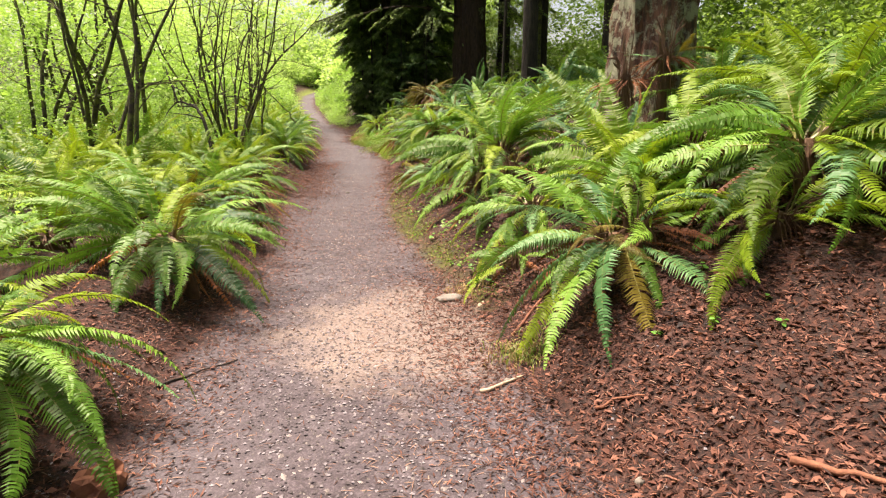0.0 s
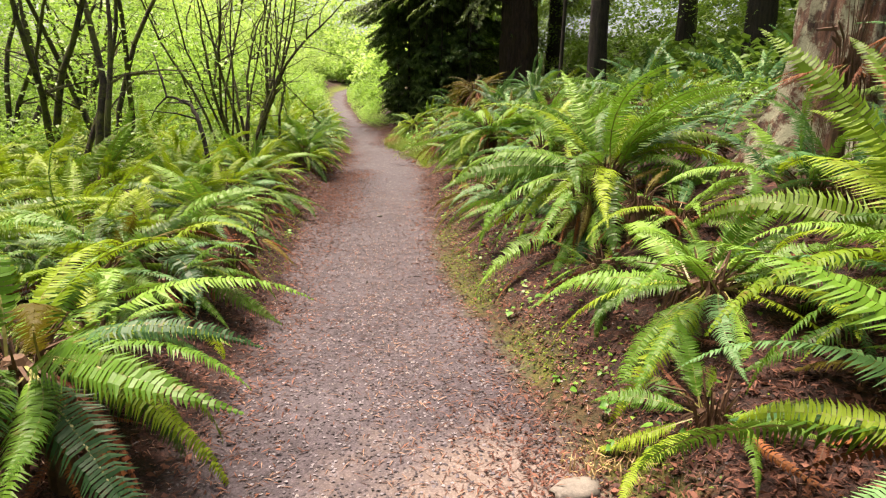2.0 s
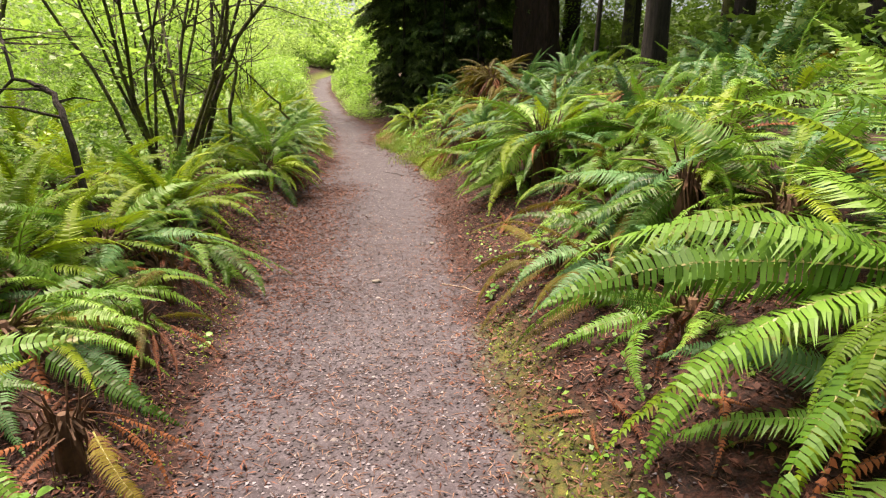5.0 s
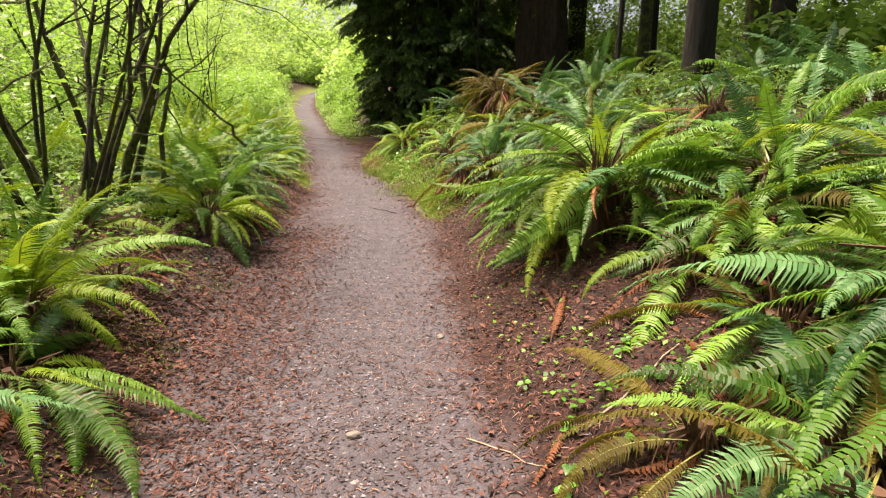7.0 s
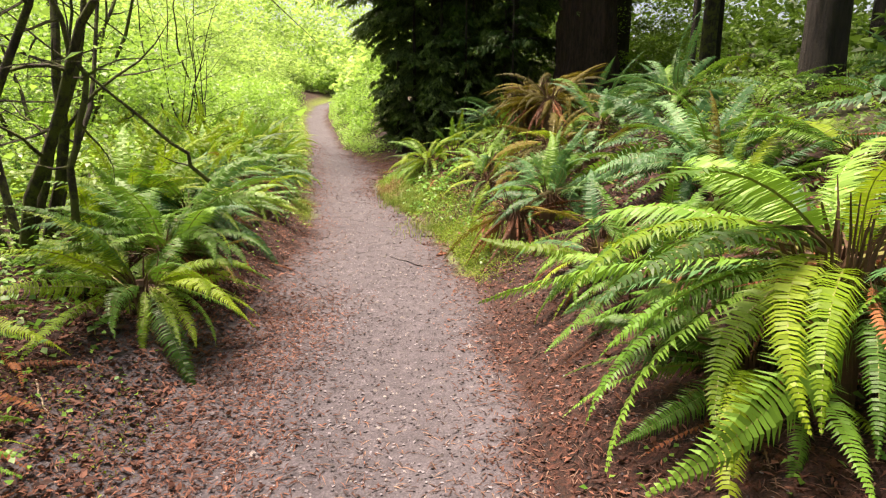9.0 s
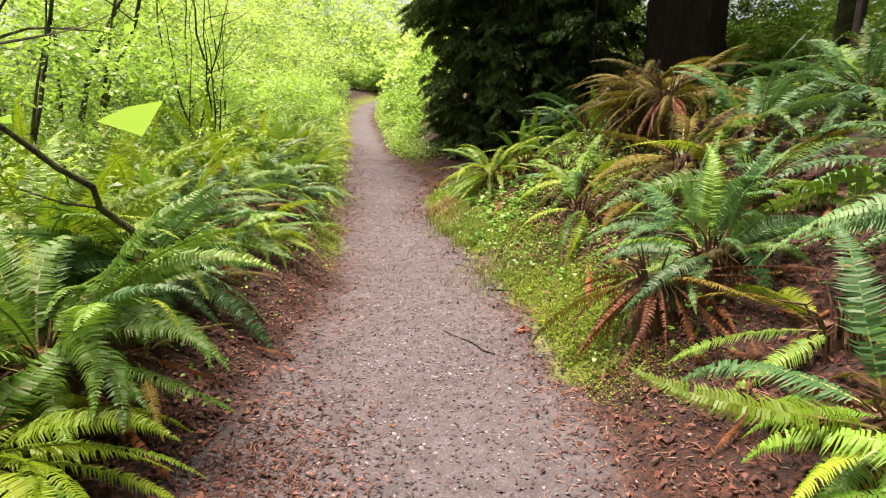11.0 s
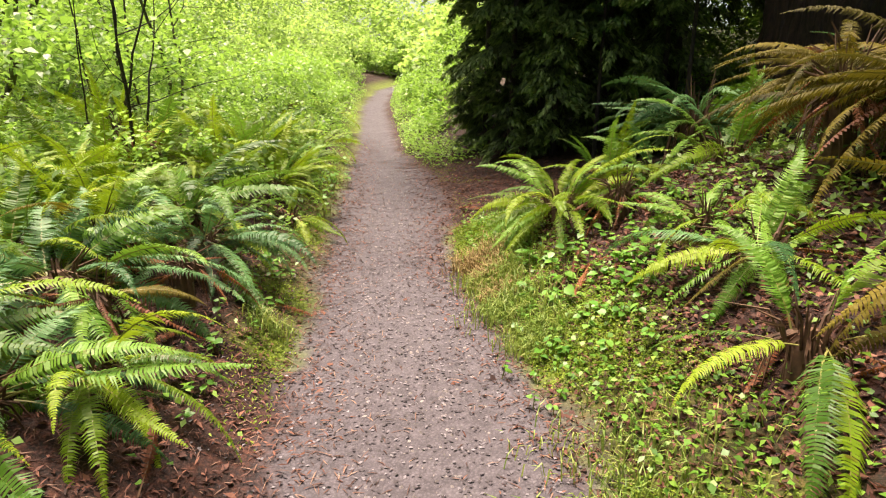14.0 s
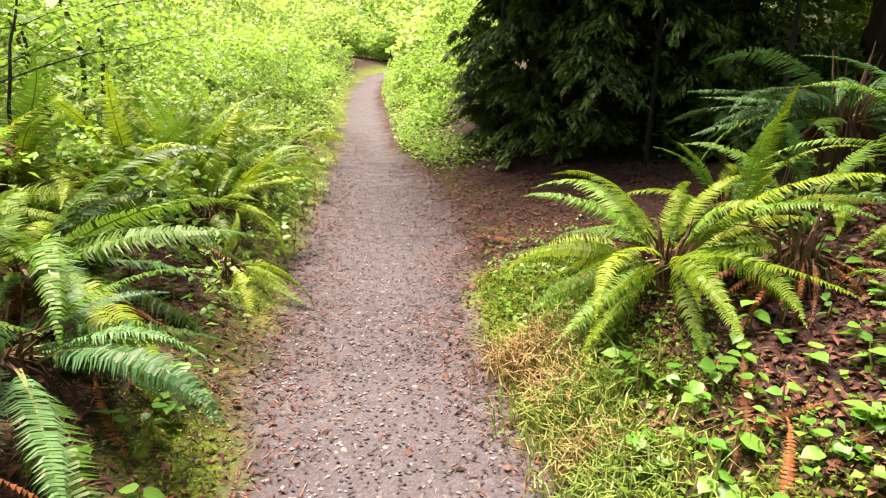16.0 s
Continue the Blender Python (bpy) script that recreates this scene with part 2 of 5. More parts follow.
# ---- mesh helpers ----
def mesh_from(name, verts, faces, mats, index=None, smooth=False):
    me = bpy.data.meshes.new(name)
    me.from_pydata([tuple(v) for v in verts], [], faces)
    for m in mats:
        me.materials.append(m)
    if index is not None:
        me.polygons.foreach_set("material_index", index)
    if smooth:
        me.polygons.foreach_set("use_smooth", [True] * len(me.polygons))
    me.update()
    return me


def quad_mesh(name, corners, mat):
    """A mesh of loose quads from an array of shape (n, 4, 3)."""
    n = len(corners)
    me = bpy.data.meshes.new(name)
    me.vertices.add(4 * n)
    me.vertices.foreach_set("co", np.ascontiguousarray(corners, dtype=np.float32).ravel())
    me.loops.add(4 * n)
    me.loops.foreach_set("vertex_index", np.arange(4 * n, dtype=np.int32))
    me.polygons.add(n)
    me.polygons.foreach_set("loop_start", np.arange(0, 4 * n, 4, dtype=np.int32))
    me.materials.append(mat)
    me.update(calc_edges=True)
    return me


def unit(v):
    return v / np.maximum(np.linalg.norm(v, axis=-1, keepdims=True), 1e-9)


def leaf_quads(centres, length, width, rng, flat=0.5, hang=0.0, heading=None):
    """Pointed leaves, each a kite bent along its midrib. flat: 1 lies level; hang: tips sink."""
    n = len(centres)
    a = rng.uniform(0, 2 * np.pi, n) if heading is None else heading
    d = np.stack([np.cos(a), np.sin(a), rng.normal(0, 1 - flat, n) * 0.9 - hang], 1)
    d = unit(d)
    up = unit(np.stack([rng.normal(0, 0.6 * (1.2 - flat), n), rng.normal(0, 0.6 * (1.2 - flat), n), np.ones(n)], 1))
    s = unit(np.cross(d, up))
    up = np.cross(s, d)
    L = (length * rng.uniform(0.65, 1.3, n))[:, None]
    W = (width * rng.uniform(0.7, 1.3, n))[:, None]
    c = np.asarray(centres)
    base, tip = c - d * L * 0.5, c + d * L * 0.5 - up * L * 0.12
    l = c - d * L * 0.05 + s * W * 0.5 + up * W * 0.12
    r = c - d * L * 0.05 - s * W * 0.5 + up * W * 0.12
    return np.stack([base, r, tip, l], 1)


def tube(points, radii, sides=6, cap=True):
    """Verts and faces of a tapering round bar along points."""
    P = [Vector(p) for p in points]
    verts, faces = [], []
    side = Vector((1, 0, 0))
    for i, p in enumerate(P):
        t = (P[min(i + 1, len(P) - 1)] - P[max(i - 1, 0)]).normalized()
        s = side - t * side.dot(t)
        if s.length < 1e-4:
            s = t.orthogonal()
        s.normalize()
        side = s
        b = t.cross(s)
        for k in range(sides):
            a = 2 * math.pi * k / sides
            verts.append(p + (s * math.cos(a) + b * math.sin(a)) * radii[i])
    for i in range(len(P) - 1):
        for k in range(sides):
            k2 = (k + 1) % sides
            faces.append((i * sides + k, i * sides + k2, (i + 1) * sides + k2, (i + 1) * sides + k))
    if cap:
        faces.append(tuple(range(sides - 1, -1, -1)))
        faces.append(tuple((len(P) - 1) * sides + k for k in range(sides)))
    return verts, faces


def join(pieces):
    verts, faces = [], []
    for v, f in pieces:
        o = len(verts)
        verts += list(v)
        faces += [tuple(i + o for i in q) for q in f]
    return verts, faces


def part(name, mesh, parent, m=None, label=""):
    ob = new(name, mesh)
    ob.parent = parent
    if m is not None:
        ob.matrix_basis = m
    return tagged(ob, label) if label else ob


def bent(start, direction, length, n, wander, rng, lift=0.0):
    """A wandering line of n + 1 points."""
    p, d = Vector(start), Vector(direction).normalized()
    pts = [p.copy()]
    for _ in range(n):
        d = (d + Vector(rng.normal(0, wander, 3)) + Vector((0, 0, lift))).normalized()
        p = p + d * (length / n)
        pts.append(p.copy())
    return pts


# ---- ground ----
def spread(lo, hi, step, reach, grow=1.22):
    out = list(np.arange(lo, hi, step))
    a, b, g, h = out[0], out[-1], step, step
    pre, post = [], []
    while a > -reach:
        g *= grow
        a -= g
        pre.append(a)
    while b < reach:
        h *= grow
        b += h
        post.append(b)
    return np.array(pre[::-1] + out + post)


def build_ground():
    gx, gy = spread(-8, 4, 0.085, 320), spread(0.5, 27, 0.085, 320)
    X, Y = np.meshgrid(gx, gy)
    Z = height(X, Y)
    nx, ny = len(gx), len(gy)
    idx = np.arange(nx * ny).reshape(ny, nx)
    F = np.stack([idx[:-1, :-1], idx[:-1, 1:], idx[1:, 1:], idx[1:, :-1]], -1).reshape(-1, 4)
    me = mesh_from("ground", np.stack([X.ravel(), Y.ravel(), Z.ravel()], 1).tolist(), F.tolist(), [GROUND], smooth=True)
    at = me.attributes.new("edge", "FLOAT", "POINT")
    inside = np.minimum(X - left_of(Y), right_of(Y) - X).ravel()
    worn = 0.6 * np.exp(-((Y - 12.3) / 1.5) ** 2) * ((left_of(Y) - X > -0.8) & (left_of(Y) - X < 2))
    inside = inside + worn.ravel()
    at.data.foreach_set("value", inside.astype(np.float32))
    ma = me.attributes.new("moss", "FLOAT", "POINT")
    d, e = X - right_of(Y), left_of(Y) - X
    patch = np.clip(0.5 + 1.3 * (np.sin(3.1 * X + 2 * np.sin(2.3 * Y)) * np.sin(2.7 * Y + 1.1 * X) + 0.15), 0, 1)
    band = np.where((Y > 14.6) & (Y < 20), np.clip((0.55 - d) / 0.25, 0, 1), np.where((Y > 4) & (Y < 9), np.clip((0.24 - d) / 0.15, 0, 1) * 0.35, 0)) * (d > -0.15)
    band = band + np.where(Y > 17, np.clip((0.35 - e) / 0.15, 0, 1), 0) * (e > -0.15)
    ma.data.foreach_set("value", (0.95 * np.clip(patch + 0.35, 0, 1) * band).ravel().astype(np.float32))
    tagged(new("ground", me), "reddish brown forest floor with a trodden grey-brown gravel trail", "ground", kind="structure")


build_ground()


# ---- ferns ----
def frond_mesh(name, e0, e1, seed, leaf, stalk, pairs=34, width=0.1, bow=0.25, twist=0.0):
    """A sword fern frond one metre long that rises at e0 degrees and ends at e1, heading along x."""
    rng = np.random.default_rng(seed)
    K = 20
    pos, p, yaw = [], np.zeros(3), 0.0
    tang = []
    for i in range(K + 1):
        s = i / K
        el = radians(e0 + (e1 - e0) * s ** 1.15)
        yaw = bow * s * s
        t = np.array([math.cos(el) * math.cos(yaw), math.cos(el) * math.sin(yaw), math.sin(el)])
        pos.append(p.copy())
        tang.append(t)
        p = p + t / K
    pos, tang = np.array(pos), np.array(tang)

    def at(s):
        f = min(max(s, 0), 0.9999) * K
        i = int(f)
        return pos[i] + (pos[i + 1] - pos[i]) * (f - i), tang[i] + (tang[i + 1] - tang[i]) * (f - i)

    verts, faces, mi = [], [], []
    rp = [tuple(pos[i]) for i in range(0, K + 1, 2)]
    rv, rf = tube(rp, [0.0062 * (1 - 0.85 * i / 10) for i in range(11)], 3, False)
    verts += [tuple(v) for v in rv]
    faces += rf
    mi += [1] * len(rf)
    pitch = 0.88 / pairs
    ph = rng.uniform(0, 6.28, 3)
    for j in range(pairs):
        s = 0.12 + 0.88 * (j + 0.3) / pairs
        q, t = at(s)
        t = t / np.linalg.norm(t)
        side = np.cross(t, (0, 0, 1))
        ln = np.linalg.norm(side)
        side = side / ln if ln > 0.05 else np.array([0, -1.0, 0])
        nrm = np.cross(side, t)
        turn = 0.35 * math.sin(3.1 * s + ph[0]) + 0.12 * math.sin(11 * s + ph[1])
        side, nrm = side * math.cos(turn) + nrm * math.sin(turn), nrm * math.cos(turn) - side * math.sin(turn)
        w = width * min(1, ((s - 0.09) / 0.2)) ** 0.6 * (1 - max(0, (s - 0.3) / 0.72) ** 1.5)
        for sg in (1, -1):
            if rng.random() < 0.045:
                continue
            wl = w * rng.uniform(0.86, 1.08) * (0.55 if rng.random() < 0.03 else 1)
            a = rng.uniform(0.12, 0.3) + 0.45 * max(0, s - 0.55)
            droop = rng.uniform(0.02, 0.36) + 0.18 * math.sin(5 * s + ph[2]) + twist
            d = side * sg * math.cos(a) + t * math.sin(a) - nrm * droop * 0.6
            d = d / np.linalg.norm(d)
            e = t - d * np.dot(t, d)
            e = e / np.linalg.norm(e) + nrm * rng.uniform(-0.35, 0.45)
            hw = pitch * 0.5
            b = q + nrm * 0.002
            o = len(verts)
            m = b + d * wl * 0.48 + nrm * wl * 0.05
            verts += [tuple(b - e * hw * 0.7), tuple(m - e * hw * 0.85), tuple(m + e * hw * 0.62), tuple(b + e * hw * 1.05), tuple(b + d * wl - nrm * wl * rng.uniform(0.06, 0.26) + t * wl * 0.2)]
            faces += [(o, o + 1, o + 2, o + 3), (o + 1, o + 4, o + 2)]
            mi += [0, 0]
    return mesh_from(name, verts, faces, [leaf, stalk], mi)


RINGS = {  # launch angle and end angle of a frond, in degrees
    "upright": (76, 18), "rising": (54, -26), "arching": (36, -46), "low": (14, -38), "hanging": (-12, -46),
}


def frond_set(key, leaf, stalk, width, twist=0.0, pairs=34):
    out = {}
    for i, (ring, (a, b)) in enumerate(RINGS.items()):
        out[ring] = [frond_mesh("frond", a + (-5, 1, 6, -9, 4)[j], b + (-10, 4, 16, -24, 0)[j], 31 * i + 7 * j + len(key), leaf, stalk, pairs, width * (1, 0.9, 1.06, 0.82, 0.95)[j], bow=(-0.55, 0.1, 0.5, -0.2, 0.8)[j], twist=twist) for j in range(5)]
    return out


def frond_sets(pairs):
    return {
        "green": frond_set("green", FERN, STIPE, 0.115, 0.0, pairs),
        "young": frond_set("young", FERN_YOUNG, STIPE, 0.106, 0.0, pairs),
        "dark": frond_set("dark", FERN_DARK, STIPE, 0.112, 0.0, pairs),
        "old": frond_set("old", FERN_OLD, STIPE, 0.098, 0.25, pairs),
        "dead": frond_set("dead", FERN_DEAD, STIPE_DEAD, 0.06, 0.8, 26),
    }


FRONDS, FRONDS_COARSE = frond_sets(58), frond_sets(26)


def crown_mesh(seed):
    """The brown heart of a fern: stubs of old stalks and scales on a low mound."""
    rng = np.random.default_rng(seed)
    pieces = [tube([(0, 0, -0.3), (0, 0, -0.16), (0, 0, -0.06), (0, 0, 0.02)], [0.1, 0.085, 0.065, 0.03], 9)]
    for _ in range(34):
        a, r = rng.uniform(0, 6.28), rng.uniform(0.03, 0.08)
        reach, drop = rng.uniform(0.06, 0.2), rng.uniform(0.12, 0.32)
        pieces.append(tube([(math.cos(a) * r, math.sin(a) * r, 0.0), (math.cos(a) * (r + reach * 0.6), math.sin(a) * (r + reach * 0.6), 0.02 - drop * 0.3), (math.cos(a + 0.2) * (r + reach), math.sin(a + 0.2) * (r + reach), -drop)], [0.008, 0.006, 0.002], 3, False))
    for _ in range(22):
        a, r = rng.uniform(0, 6.28), rng.uniform(0.02, 0.09)
        c, s = math.cos(a), math.sin(a)
        l = rng.uniform(0.08, 0.26)
        lean = rng.uniform(0.2, 1.5)
        p0 = (c * r, s * r, -0.1)
        p1 = (c * (r + l * 0.3 * lean), s * (r + l * 0.3 * lean), l * 0.4 - 0.04)
        p2 = (c * (r + l * 0.8 * lean), s * (r + l * 0.8 * lean), l * (0.75 - 0.35 * lean))
        pieces.append(tube([p0, p1, p2], [0.009, 0.007, 0.003], 4, False))
    v, f = join(pieces)
    return mesh_from("crown", v, f, [STIPE_DEAD])


CROWNS = [crown_mesh(i) for i in range(3)]

FERN_WORDS = {
    "green": "glossy green sword fern with arching fronds on the forest floor",
    "young": "bright yellow-green fern with upright fronds beside the trail",
    "dark": "dark blue-green sword fern, toned dark on shaded ground",
    "mixed": "green sword fern with rust-brown dead fronds hanging under it",
    "dead": "withered rust-brown fern with broken fronds",
    "brown": "drooping olive-brown fern with many withered fronds on the bank",
}


def fern(x, y, size, count, look_kind, seed, raised=0.14, shape="bowl", fronds=FRONDS):
    """A fern: an Empty at its base with its crown and each frond under it."""
    rng = np.random.default_rng(seed)
    z = hz(x, y)
    root = tagged(new("fern"), FERN_WORDS[look_kind], "fern", "sword ferns along the trail")
    root.matrix_basis = pose(x, y, z, 0, 0, 0)
    part("crown", CROWNS[seed % 3], root, Matrix.Translation((0, 0, raised)) @ Matrix.Diagonal((size * 1.1, size * 1.1, max(1.0, raised / 0.26), 1)))
    slope = Vector((hz(x - 0.3, y) - hz(x + 0.3, y), hz(x, y - 0.3) - hz(x, y + 0.3), 0))
    order = {"bowl": ("upright", "rising", "arching", "low"), "upright": ("upright", "upright", "rising", "arching"), "spread": ("rising", "arching", "low", "low")}[shape]
    for i in range(count):
        az = i * 2.39996 + rng.normal(0, 0.5)
        f = (i + 0.5) / count
        ring = order[0 if f < 0.12 else (1 if f < 0.4 else (2 if f < 0.72 else 3))]
        if look_kind == "mixed":
            tone = "dead" if f > 0.8 or rng.random() < 0.06 else ("young" if rng.random() < 0.16 else ("old" if rng.random() < 0.08 else ("dark" if rng.random() < 0.2 else "green")))
        elif look_kind == "brown":
            tone = ("old", "dead", "old", "old")[int(rng.integers(4))]
        elif look_kind == "dead":
            tone = "old" if rng.random() < 0.12 else "dead"
        elif look_kind == "young":
            tone = "green" if rng.random() < 0.22 else "young"
        elif look_kind == "dark":
            tone = "green" if rng.random() < 0.2 else "dark"
        else:
            tone = "dead" if f > 0.92 else ("young" if rng.random() < 0.2 else ("dark" if rng.random() < 0.15 else "green"))
        if tone == "dead":
            ring = "hanging" if raised > 0.18 or look_kind != "dead" else "low"
        me = fronds[tone][ring][int(rng.integers(5))]
        L = size * rng.uniform(0.62, 1.12) * (0.8 if ring == "hanging" else 1.0)
        off = rng.uniform(0.03, 0.13)
        toward = Vector((math.cos(az), math.sin(az), 0)).dot(slope)
        pitch = (-78 if ring in ("low", "arching", "hanging") and toward > 0 else -48) * toward + rng.normal(0, 12)
        m = Matrix.Translation((off * math.cos(az + 0.6), off * math.sin(az + 0.6), raised - 0.25 * off)) @ Matrix.Rotation(az, 4, "Z") @ Matrix.Rotation(radians(-pitch), 4, "Y") @ Matrix.Rotation(radians(rng.normal(0, 20)), 4, "X") @ Matrix.Diagonal((L, L * rng.choice((1, -1)), L, 1))
        part("frond", me, root, m)
    return root


# x, y, frond length, fronds, look, shape, height of the crown
FERNS_NEAR = [
    (-2.15, 4.35, 1.05, 36, "mixed", "spread", 0.3), (-2.0, 2.25, 0.85, 34, "green", "spread", 0.3), (-2.15, 1.55, 0.85, 22, "green", "spread", 0.3), (-3.7, 5.7, 1.0, 26, "young", "bowl", 0.15), (-2.75, 5.75, 0.85, 26, "mixed", "spread", 0.15),
    (1.12, 3.72, 1.05, 28, "mixed", "spread", 0.22), (2.3, 3.75, 1.25, 34, "green", "spread", 0.3), (2.1, 4.9, 1.15, 22, "green", "spread", 0.2), (2.9, 4.5, 1.25, 26, "young", "bowl", 0.25), (1.5, 4.6, 1.12, 30, "young", "bowl", 0.2), (0.85, 5.35, 0.9, 26, "green", "spread", 0.15), (1.95, 3.35, 0.85, 18, "young", "spread", 0.12), (0.48, 7.05, 0.95, 18, "mixed", "spread", 0.1),
    (0.7, 7.3, 1.25, 38, "green", "bowl", 0.3), (1.0, 6.3, 0.75, 14, "mixed", "spread", 0.12), (1.75, 5.7, 0.85, 16, "mixed", "bowl", 0.12), (3.4, 5.2, 1.1, 22, "green", "spread", 0.2),
]
FERNS_MID = [
    (-2.95, 6.9, 0.9, 24, "mixed", "spread", 0.15), (-3.05, 7.9, 0.9, 26, "green", "spread", 0.15), (-3.9, 7.2, 1.0, 24, "young", "bowl", 0.15), (-4.5, 8.5, 1.0, 20, "young", "bowl", 0.15),
    (-3.5, 10.4, 0.95, 30, "young", "upright", 0.15), (-3.5, 12.95, 0.85, 26, "young", "spread", 0.2), (-3.35, 9.2, 0.85, 24, "green", "spread", 0.15), (-4.3, 10.6, 0.9, 20, "young", "bowl", 0.15),
    (0.45, 10.7, 0.9, 26, "mixed", "spread", 0.15), (0.5, 9.45, 0.95, 22, "green", "spread", 0.15), (0.0, 9.0, 0.75, 16, "dark", "spread", 0.12),
]
FERNS_FAR = [
    (-0.1, 11.7, 1.12, 42, "green", "spread", 0.42), (-0.55, 13.4, 0.75, 20, "mixed", "spread", 0.15), (-0.65, 15.3, 0.75, 24, "dark", "bowl", 0.15), (0.4, 14.2, 1.0, 24, "dark", "bowl", 0.15),
    (-3.7, 13.6, 0.95, 32, "green", "bowl", 0.2), (-4.5, 14.6, 0.95, 24, "young", "upright", 0.15), (-4.4, 15.65, 0.85, 26, "young", "bowl", 0.15), (-5.0, 16.0, 1.0, 22, "young", "upright", 0.15),
    (-4.5, 16.7, 0.9, 22, "dark", "spread", 0.2), (-2.1, 18.98, 0.84, 36, "young", "spread", 0.17), (-1.75, 19.3, 0.6, 8, "young", "upright", 0.15), (-0.5, 16.4, 0.85, 22, "brown", "spread", 0.25), (0.75, 11.0, 1.1, 24, "green", "bowl", 0.15),
]
FERNS_LAST = [
    (-0.4, 17.6, 0.85, 40, "brown", "spread", 0.5), (-0.45, 18.4, 0.85, 36, "brown", "spread", 0.5), (-0.85, 20.3, 1.05, 24, "dark", "spread", 0.7), (-5.5, 20.5, 0.95, 24, "young", "upright", 0.15), (-4.95, 18.4, 1.05, 30, "green", "spread", 0.15),
    (-4.4, 17.7, 0.8, 22, "dark", "spread", 0.15), (-6.0, 19.4, 1.0, 22, "young", "bowl", 0.15), (-5.5, 17.2, 1.0, 22, "young", "bowl", 0.15), (-1.2, 17.3, 0.75, 14, "mixed", "spread", 0.12),
    # The fern at -4.6, 14.55 is dark to paint its shadow.
    (0.3, 19.0, 1.0, 22, "dark", "bowl", 0.15), (1.0, 16.9, 1.0, 22, "dark", "bowl", 0.15), (-0.75, 14.75, 0.7, 12, "dark", "bowl", 0.26), (-4.6, 14.55, 0.75, 18, "dark", "spread", 0.15),
]
FERNS_OPEN = [
    (-5.0, 20.1, 0.65, 16, "young", "spread", 0.12), (-5.7, 21.6, 0.75, 16, "young", "bowl", 0.12), (-6.3, 22.9, 0.75, 16, "young", "bowl", 0.12), (-5.25, 21.1, 0.6, 14, "mixed", "spread", 0.12), (-6.0, 20.4, 0.85, 16, "young", "upright", 0.12),
    (-6.3, 21.2, 0.95, 20, "young", "upright", 0.15), (-5.9, 22.3, 0.8, 18, "young", "bowl", 0.15), (-6.9, 20.2, 0.95, 18, "young", "upright", 0.15), (-5.3, 19.6, 0.7, 18, "young", "upright", 0.15), (-6.6, 18.4, 1.0, 18, "young", "bowl", 0.15),
    (-6.4, 16.6, 1.0, 18, "young", "upright", 0.15), (-5.7, 15.2, 1.0, 20, "young", "upright", 0.15), (-5.0, 17.5, 0.9, 20, "young", "upright", 0.15), (-6.7, 23.6, 0.8, 16, "young", "bowl", 0.15), (-7.6, 22.0, 0.9, 16, "young", "upright", 0.15),
]
for i, (x, y, size, count, kind, shape, up) in enumerate(FERNS_OPEN):
    fern(x, y, size, count, kind, 850 + i, up * 0.6, shape)
